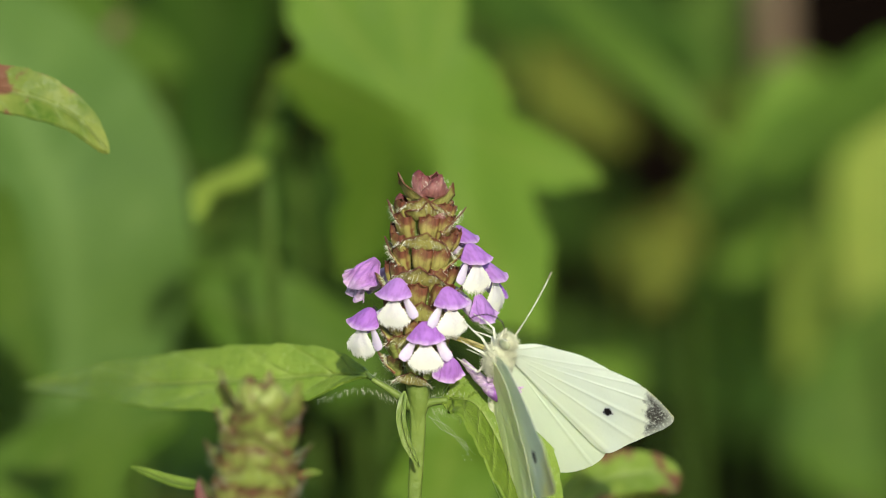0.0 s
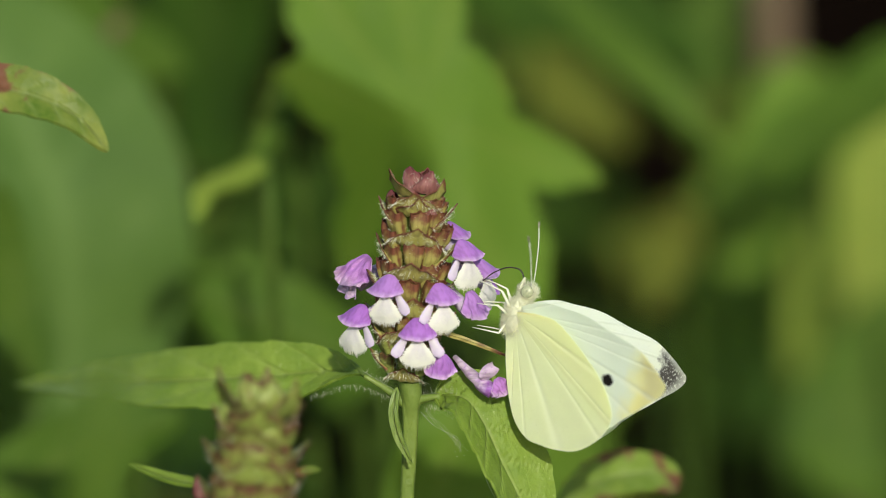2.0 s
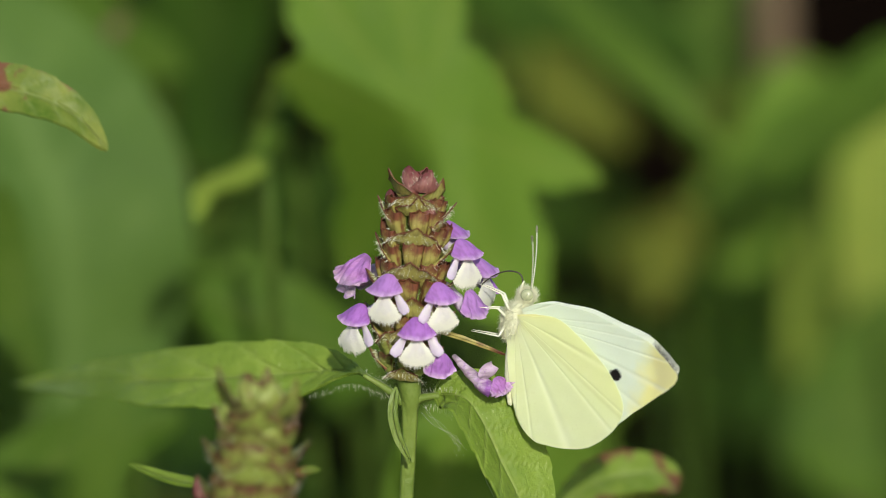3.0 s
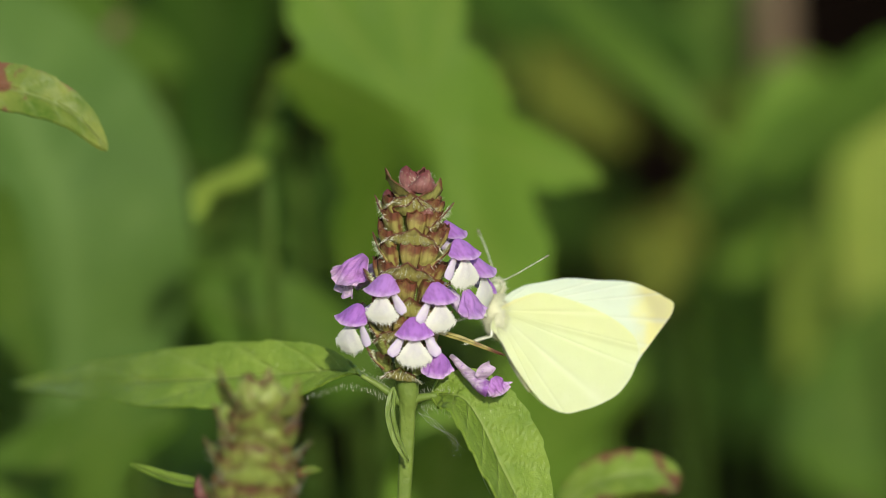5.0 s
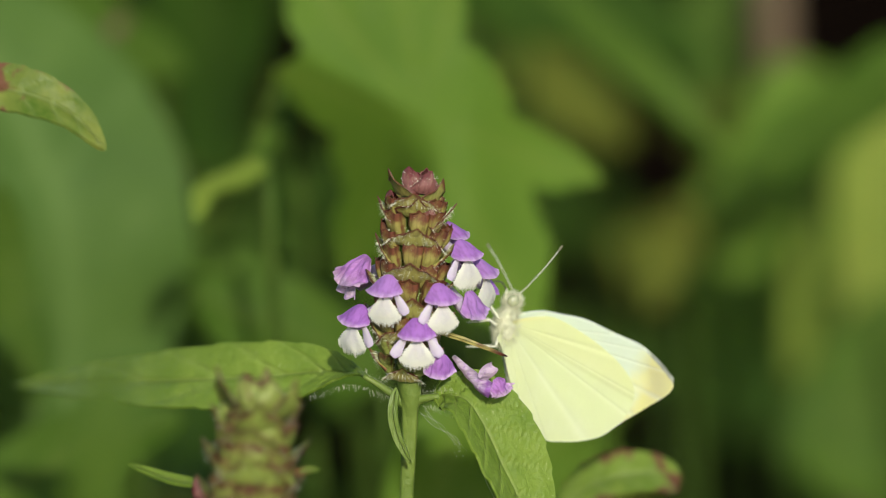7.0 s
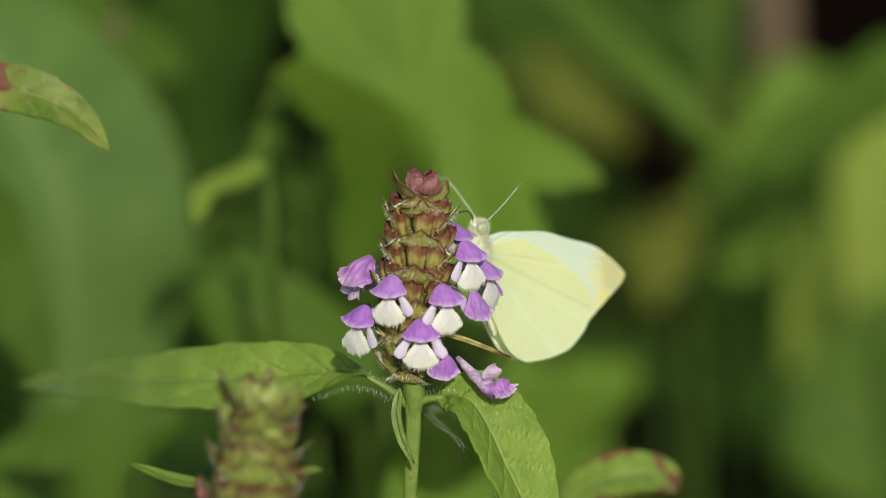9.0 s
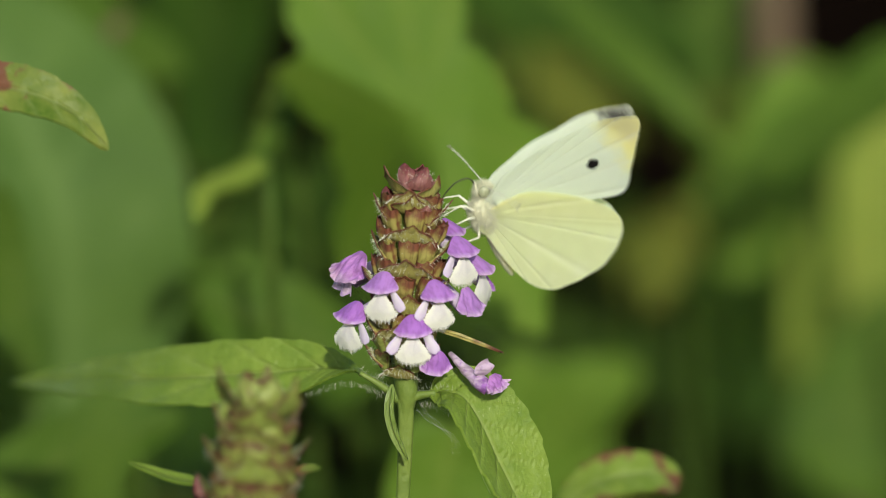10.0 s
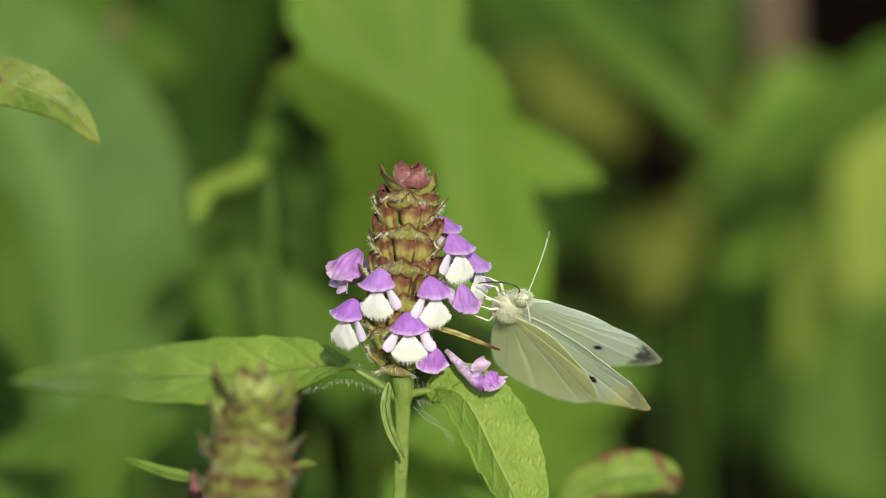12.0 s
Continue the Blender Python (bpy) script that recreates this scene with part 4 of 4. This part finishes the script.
def build_seedhead(ob):
    f = ORIGIN[ob.name]
    part("stem", tube(Geo(), [(f[0], f[1], -6), (f[0], f[1], 100), (-27.7, -43.5, 199.0)], [1.6, 1.5, 1.5], 12, 20, square=0.3), STEM, ob)
    spike(ob, (-27.8, -44.53, 198.84), (-25.2, -41.85, 230.54), 10, "seed", 1.3, 20, seed=8)
    part("leaf", leaf(Geo(), [(-34.57, -27.55, 211.9), (-38.68, -25.46, 212.17), (-44.67, -21.18, 213.22)], 1.8, (0, -0.6, 0.8), fold=20, rows=18, cols=7, veins=3, seed=4), GREEN, ob)
    part("leaf", leaf(Geo(), [(-33.85, -30.25, 208.74), (-34.27, -30.63, 211.72), (-34.52, -30.18, 213.89)], 1.8, (0, -1, 0.1), fold=20, rows=14, cols=7, veins=3, seed=9), BRACT_RED, ob, "reddish brown pointed bract")
    part("leaf", leaf(Geo(), [(-20.97, -29.16, 213.81), (-18.99, -29.04, 214.41), (-17.43, -28.08, 214.17)], 1.2, (0, -0.8, 0.5), fold=20, rows=12, cols=5, veins=3, seed=3), WORN, ob)


build_seedhead(seedhead)

# ---- two worn leaves near the flower ----
worn_high = thing("worn_leaf_plant", (-75.95, -14.0, 0.0), "yellow-green leaf with brown worn margins", "leaf")
f = ORIGIN[worn_high.name]
part("stem", tube(Geo(), [(f[0], f[1], -6), (f[0] - 3, f[1], 150), (-72.63, -9.89, 265.6)], [1.6, 1.3, 0.9], 10, 20), STEM, worn_high)
part("leaf", leaf(Geo(), [(-72.27, -10.0, 267.33), (-65.08, -11.5, 266.37), (-57.78, -13.0, 264.93), (-51.94, -13.5, 262.02), (-47.77, -13.5, 257.21)], 7.3, (0.25, -0.85, 0.55), fold=10, wave=0.4, teeth=7, veins=6, rows=44, cols=17, base=0.4, blunt=0.7, seed=12), WORN, worn_high)

worn_low = thing("worn_leaf_plant", (19.0, 48.0, 0.0), "green leaf with red-brown eaten margin", "leaf")
f = ORIGIN[worn_low.name]
part("stem", tube(Geo(), [(f[0], f[1], -6), (f[0], f[1], 100), (17.5, 36.0, 191.49)], [1.6, 1.3, 0.9], 10, 20), STEM, worn_low)
part("leaf", leaf(Geo(), [(17.5, 36.0, 191.49), (22.24, 35.0, 195.17), (27.4, 34.0, 197.22), (32.65, 35.0, 197.32), (36.49, 37.0, 195.54)], 8.4, (0.05, -0.62, 0.78), fold=8, wave=0.6, teeth=7, veins=5, rows=44, cols=17, base=0.5, blunt=0.4, seed=13), WORN_TIP, worn_low)


# ---- the butterfly: x is forward, y its left, z its back ----
FORE = [(1.1, 0.77), (2.13, 2.36), (3.17, 4.78), (3.48, 7.44), (3.78, 11.37), (3.12, 15.86), (2.51, 20.36), (1.06, 23.48), (-0.19, 25.43), (-1.11, 26.48), (-2.75, 26.0), (-5.48, 23.66), (-7.88, 21.55), (-10.88, 18.43), (-8.52, 13.51), (-4.59, 7.59), (-1.33, 2.24)]
HIND = [(0.98, 3.19), (1.23, 6.88), (-0.52, 10.89), (-2.9, 14.7), (-5.36, 17.54), (-7.94, 19.36), (-10.09, 19.57), (-12.28, 18.71), (-14.31, 17.07), (-15.83, 15.04), (-16.68, 12.22), (-16.97, 9.49), (-16.82, 7.03), (-14.82, 4.38), (-11.61, 2.5), (-7.63, 0.89), (-4.43, -0.09), (-2.37, -1.18)]


def wing_geo(outline, side, lift, ribs):
    """A wing spread in the plane of forward and outward, with raised veins; upper skin in slot 0, lower in slot 1."""
    edge = smooth_line([(x, y, 0) for x, y in outline], 161)
    rows, cols = 28, len(edge)
    g = np.zeros((rows, cols, 3))
    wx, wy, ve, rim, fr = (np.zeros((rows, cols)) for _ in range(5))
    for i in range(rows):
        v = 0.03 + 0.97 * i / (rows - 1)
        for j in range(cols):
            u = j / (cols - 1)
            x, y = edge[j][0] * v, edge[j][1] * v
            fan = (((u + 0.035 * math.sin(17 * u)) * ribs) % 1.0) - 0.5
            rib = math.exp(-(fan / 0.055) ** 2) * min(1, v * 2)
            front = math.exp(-(u * 30) ** 2)
            z = 0.25 * math.sin(math.pi * v) * math.sin(math.pi * u) + lift + 0.11 * rib + 0.04 * front
            z += 0.08 * noise.noise(Vector((x * 0.35, y * 0.35, lift)))
            g[i, j] = (x, y * side, z)
            fr[i, j] = math.exp(-(u * 18) ** 2) * max(0, 1 - v * 0.8)
            wx[i, j], wy[i, j], ve[i, j], rim[i, j] = x, y, max(rib, front), v
    return shell(Geo(), g, 0.07, (1, 0) if side < 0 else (0, 1), wx=wx, wy=wy, vein=ve, rim=rim, front=fr)


butterfly = thing("butterfly", (0, 0, 0), "white butterfly with black-spotted, yellow-tinged wings feeding on the flower", "butterfly")
butterfly.location = (0, 0, 0)
ORIGIN[butterfly.name] = (0, 0, 0)


def build_butterfly(ob):
    rnd = random.Random(21)
    tilt = Matrix.Rotation(radians(-24), 3, "Y")
    part("thorax", blob(Geo(), (0.7, 0, 0.35), (3.1, 1.75, 2.0), tilt, rough=0.06, rows=16, cols=22), FUR, ob, "pale furry thorax")
    part("abdomen", blob(Geo(), (-6.2, 0, -0.9), (5.4, 0.95, 1.05), Matrix.Rotation(radians(-8), 3, "Y"), 0.05, 20, 18, grow=lambda s: 0.75 + 0.5 * s), FUR, ob)
    head = part("head", blob(Geo(), (4.0, 0, 2.2), (1.1, 0.95, 1.15), rough=0.05), FUR, ob)
    for s in (-1, 1):
        part("eye", blob(Geo(), (4.25, s * 0.8, 2.3), (0.92, 0.5, 0.95), rows=12, cols=18), EYEMAT, head)
        part("pupil", blob(Geo(), (4.38, s * 1.25, 2.42), (0.09, 0.05, 0.09), rows=6, cols=8), DARK, head)
    for s in (-1, 1):
        part("palp", tube(Geo(), [(4.4, s * 0.35, 1.3), (5.3, s * 0.35, 1.5), (6.3, s * 0.3, 2.0)], [0.3, 0.26, 0.06], 6, 8), FUR, head)
    roots, ways, longs = [], [], []
    for _ in range(5200):
        a, b = rnd.uniform(0, 2 * math.pi), rnd.uniform(-0.98, 1.0)
        n = Vector((b, math.sqrt(1 - b * b) * math.cos(a), math.sqrt(1 - b * b) * math.sin(a)))
        at_head = rnd.random() < 0.28
        if at_head:
            if abs(n.y) > 0.72:
                continue
            roots.append(Vector((4.0, 0, 2.2)) + Vector((n.x * 1.1, n.y * 0.95, n.z * 1.15)) * 0.97)
            ways.append(n + Vector((0.9, 0, 0.1)) + Vector([rnd.uniform(-0.35, 0.35) for _ in range(3)]))
            longs.append(rnd.uniform(0.45, 1.25))
        else:
            m = tilt @ Vector((n.x * 3.1, n.y * 1.75, n.z * 2.0))
            roots.append(Vector((0.7, 0, 0.35)) + m * 0.98)
            ways.append(tilt @ n + Vector((-0.55, 0, 0)) + Vector([rnd.uniform(-0.4, 0.4) for _ in range(3)]))
            longs.append(rnd.uniform(0.4, 1.15))
    part("fur", hairs(Geo(), roots, ways, longs, 0.022, 0.0), FUR, ob, kind="stuff")
    part("proboscis", tube(Geo(), [(4.9, 0, 1.5), (6.4, 0, 1.8), (7.5, 0, 1.3), (7.9, 0, -0.5), (7.3, 0, -2.6), (6.3, 0, -4.2)], [0.12, 0.11, 0.08], 6, 24), DARK, head)
    for s in (-1, 1):
        for hip, knee, heel, toe in (((2.4, 0.8, -0.5), (4.7, 1.5, -1.2), (5.7, 1.5, -2.9), (6.4, 1.2, -4.4)),
                                     ((1.5, 0.9, -1.1), (2.7, 1.9, -1.9), (2.9, 1.8, -3.4), (3.2, 1.5, -5.0)),
                                     ((0.2, 0.9, -1.2), (-1.3, 1.7, -2.2), (-0.7, 1.6, -4.3), (-0.2, 1.3, -6.2))):
            pts = [(p[0], s * p[1], p[2]) for p in (hip, knee, heel, toe)]
            g = Geo()
            tube(g, [pts[0], pts[1]], [0.26, 0.17], 7, 5)
            tube(g, [pts[1], pts[2]], [0.14, 0.1], 6, 4)
            tube(g, [pts[2], pts[3]], [0.085, 0.05], 6, 4)
            part("leg", g, LEGMAT, ob)
    feelers = []
    for s in (-1, 1):
        g = Geo()
        n = 34
        line = smooth_line([(0, 0, 0), (3.5, s * 0.15, 0.15), (7.5, s * 0.1, 0.2), (11.0, 0, 0)], n)
        tube(g, line, [0.065] * 30 + [0.09, 0.15, 0.16, 0.1], 6, n * 3)
        for i in range(2, n - 4):
            tube(g, [line[i] - (line[i + 1] - line[i]) * 0.32, line[i] + (line[i + 1] - line[i]) * 0.32], [0.09, 0.09], 6, 2, slot=1)
        a = part("antenna", g, [FEELER, LEGMAT], ob, "pale-ringed antenna with a clubbed tip")
        feelers.append(a)
    wings = []
    for s, side in ((1, "left"), (-1, "right")):
        wings.append(part("forewing", wing_geo(FORE, s, 0.22, 9), [UPPER, UNDER], ob, "white forewing with black spot and dark tip"))
        wings.append(part("hindwing", wing_geo(HIND, s, -0.22, 8), [HIND_UPPER, HIND_UNDER], ob, "pale yellow hindwing"))
    return wings, feelers


WINGS, FEELERS = build_butterfly(butterfly)
HINGE = 0.3


# ---- what moves ----
def sway(ob, rows):
    """Rows of seconds, degrees of lean to the right about the foot, and lift in mm."""
    home = ob.location.copy()
    walk(ob, [(t, pose(home.x, home.y, home.z + up * MM, 0, lean, 0)) for t, lean, up in rows])


def motions():
    sway(selfheal, [(0.0, 0.38, -0.75), (0.5, 0.28, -0.74), (1.0, 0.2, -0.48), (1.5, 0.12, -0.38), (2.0, 0.09, -0.23), (2.5, 0.0, -0.0),
        (3.0, 0.06, -0.12), (5.0, -0.03, -0.12), (5.5, -0.02, -0.02), (6.0, 0.0, -0.12), (6.5, -0.01, -0.25), (7.0, 0.06, -0.25),
        (9.0, 0.2, -0.36), (9.5, 0.09, 0.25), (10.0, -0.08, 0.25), (10.5, -0.22, 0.75), (11.0, -0.23, 0.65), (11.5, -0.22, 0.63),
        (12.0, -0.21, 0.63)])
    sway(seedhead, [(0.0, 0.1, -0.38), (0.5, 0.1, -0.38), (1.0, 0.07, -0.12), (1.5, 0.07, -0.12), (2.0, 0.03, -0.0), (2.5, 0.0, -0.0),
        (3.0, 0.03, -0.0), (5.0, 0.07, -0.0), (5.5, 0.03, 0.12), (6.0, 0.03, -0.0), (6.5, 0.0, -0.0), (7.0, 0.0, -0.0),
        (9.0, 0.1, -0.0), (9.5, 0.07, 0.12), (10.0, 0.03, 0.25), (10.5, 0.0, 0.5), (11.0, -0.1, 0.75), (11.5, -0.13, 0.88),
        (12.0, -0.13, 0.88)])
    sway(worn_high, [(0.0, 0.08, -0.38), (0.5, 0.08, -0.38), (1.0, 0.05, -0.25), (1.5, 0.03, -0.12), (2.0, 0.05, -0.12), (2.5, 0.0, -0.0),
        (3.0, 0.03, -0.0), (5.0, 0.03, -0.0), (5.5, 0.0, -0.0), (6.0, 0.03, -0.12), (6.5, 0.0, -0.0), (7.0, -0.03, -0.0),
        (9.0, 0.05, -0.0), (9.5, 0.03, 0.12), (10.0, 0.05, 0.12), (10.5, -0.05, 0.38), (11.0, -0.14, 0.62), (11.5, -0.19, 0.75),
        (12.0, -0.24, 0.88)])
    # the butterfly: seconds, place in metres, turn in degrees
    flight = [(0, 0.00775, -0.00976, 0.22534, -112.4, -70.8, -103.2), (0.5, 0.0089, -0.00754, 0.22905, 7.5, -84.8, 133.5), (1, 0.0102, -0.00907, 0.23049, 53.3, -85.0, 96.3),
              (1.5, 0.00967, -0.0061, 0.2283, 91.0, -81.1, 63.8), (2, 0.01048, -0.00784, 0.23096, 39.1, -80.5, 126.4), (2.5, 0.00995, -0.00865, 0.23123, 19.1, -77.2, 152.4),
              (3, 0.01031, -0.00532, 0.22985, 57.1, -78.7, 116.6), (3.2, 0.01001, -0.0071, 0.23, 39.9, -80.2, 133.8), (4.8, 0.0092, 0.0044, 0.22758, 35.2, -53.1, 145.1),
              (5, 0.00806, 0.00556, 0.2281, 21.1, -56.3, 167.8), (6, 0.00809, 0.00558, 0.22793, 26.9, -59.1, 174.7), (6.5, 0.00875, 0.00545, 0.22733, 39.3, -64.1, 153.0),
              (7, 0.00931, 0.00593, 0.22613, 31.7, -71.1, 153.9), (7.2, 0.00976, 0.00594, 0.22634, 45.5, -76.9, 135.4), (8.8, 0.0057, 0.00658, 0.23603, 27.5, -66.7, 179.3),
              (9, 0.00504, 0.00636, 0.23687, 18.0, -69.2, -163.4), (9.5, 0.00567, 0.0054, 0.23796, -36.8, -62.3, -99.8), (9.8, 0.00605, 0.00703, 0.23871, -38.8, -62.3, -99.3),
              (10, 0.00596, 0.00463, 0.24374, -30.9, -49.3, -139.0), (10.1, 0.01326, 0.00107, 0.23795, -93.6, -46.2, -102.4), (10.2, 0.01447, 0.00054, 0.2361, -37.6, -29.7, -103.2),
              (10.3, 0.01177, 0.00043, 0.23411, -72.2, -25.3, -98.9), (10.5, 0.00918, 0.00076, 0.23324, -99.0, -40.6, -87.7), (11, 0.00893, -0.00122, 0.23176, -104.6, -39.6, -89.5),
              (11.5, 0.00905, -0.00122, 0.2318, -102.8, -40.4, -89.7), (12, 0.00922, -0.00129, 0.23132, -102.1, -40.9, -89.5)]
    walk(butterfly, [(t, pose(*row)) for t, *row in flight])
    # seconds, lift of the left and right wings, sweep of the left and right forewing and of the left and right hindwing, in degrees
    beats = [(0, 52.8, 70.5, 13.1, 18.1, 19.2, 23.9), (0.5, 65.9, 65.3, 25.1, 25.7, 25.1, 25.8), (1, 71.6, 69.8, 23.4, 24.4, 25.1, 26.6),
             (1.5, 73.2, 70.7, 24.0, 25.1, 23.5, 23.6), (2, 72.4, 68.6, 23.9, 26.0, 23.2, 23.5), (2.5, 74.2, 65.9, 22.4, 26.4, 23.8, 23.6),
             (3, 72.3, 64.9, 20.8, 21.1, 19.0, 20.8), (3.2, 75.0, 70.6, 21.4, 24.3, 18.4, 19.8), (4.8, 90.1, 91.0, 26.2, 25.9, 21.4, 21.7),
             (5, 90.4, 91.0, 28.5, 28.4, 21.5, 21.8), (6, 90.4, 91.0, 32.1, 32.1, 21.5, 21.8), (6.5, 90.3, 91.0, 33.6, 33.1, 21.7, 21.9),
             (7, 90.4, 91.0, 35.4, 33.8, 21.0, 21.5), (7.2, 90.4, 91.0, 34.3, 34.0, 21.9, 21.7), (8.8, 90.5, 91.0, 32.1, 33.4, 22.5, 22.0),
             (9, 90.6, 91.0, 31.4, 32.7, 22.4, 22.2), (9.5, 78.4, 83.6, 31.6, 30.6, 20.0, 21.2), (9.8, 74.4, 82.4, 32.3, 30.7, 20.0, 21.2),
             (10, 89.5, 89.5, -0.4, -1.2, 17.8, 19.1), (10.1, 89.5, 27.1, -4.4, 8.7, 13.0, 15.8), (10.2, 34.9, 78.4, 21.2, 18.7, 23.9, 24.7),
             (10.3, 79.2, 89.5, 47.6, 42.0, 32.6, 30.2), (10.5, 91.0, 92.6, 24.6, 25.6, 21.4, 21.4), (11, 89.4, 89.5, 27.4, 28.8, 22.3, 22.1),
             (11.5, 82.7, 89.5, 27.1, 28.9, 21.7, 21.9), (12, 78.3, 86.1, 27.4, 28.7, 22.8, 22.3)]
    for k, wing in enumerate(WINGS):
        s, fore = (1 if k < 2 else -1), k % 2 == 0
        rows = []
        for t, *b in beats:
            turn = pose(0, 0, 0, s * b[0 if s > 0 else 1]) @ pose(0, 0, 0, 0, 0, s * b[(2 if fore else 4) + (0 if s > 0 else 1)])
            rows.append((t, Matrix.Translation((0.0016, s * 0.0013, HINGE * MM)) @ turn))
        walk(wing, rows)
    # antennae: seconds, dip, spread
    feel = {1: [(0, 0.0, 45.0), (0.5, -11.3, 39.0), (1, -11.3, 34.7),
               (1.5, -8.3, 33.3), (2, -11.3, 41.7), (2.5, -11.3, 37.3),
               (3, -8.3, 40.7), (3.2, -7.7, 34.0), (4.8, -25.7, 58.0),
               (5, -45.3, 91.0), (6, -33.7, 83.7), (6.5, -39.3, 70.4),
               (7, -49.0, 40.3), (7.2, -46.3, 37.7), (8.8, -24.6, 56.0),
               (9, -16.0, 57.7), (9.5, 3.0, 47.7), (9.8, -1.3, 51.3),
               (10, -15.7, 84.3), (10.1, -12.7, 45.4), (10.2, 23.0, 39.3),
               (10.3, -11.0, 40.4), (10.5, -8.3, 47.3), (11, -9.0, 41.3),
               (11.5, -11.6, 42.7), (12, -9.7, 44.3)],
            -1: [(0, -10.3, -46.0), (0.5, -14.9, -40.4), (1, -8.7, -42.0),
                (1.5, -6.0, -35.4), (2, -1.3, -35.4), (2.5, -4.3, -42.3),
                (3, -5.0, -32.7), (3.2, -6.0, -44.3), (4.8, -2.7, -34.3),
                (5, -13.3, -44.0), (6, -22.0, -41.7), (6.5, -7.3, -39.3),
                (7, 6.6, -40.7), (7.2, 9.0, -33.7), (8.8, -3.7, -40.4),
                (9, -11.7, -55.0), (9.5, -12.3, -56.3), (9.8, -20.3, -64.9),
                (10, 9.3, -80.3), (10.1, 23.0, -46.0), (10.2, -23.4, -28.1),
                (10.3, -38.0, -45.0), (10.5, -12.0, -27.7), (11, -8.7, -38.6),
                (11.5, -9.0, -34.3), (12, -9.6, -33.0)]}
    for s, ob in zip((-1, 1), FEELERS):
        walk(ob, [(t, pose(0.00465, s * 0.0005, 0.0029, 0, dip, spread)) for t, dip, spread in feel[s]])


motions()
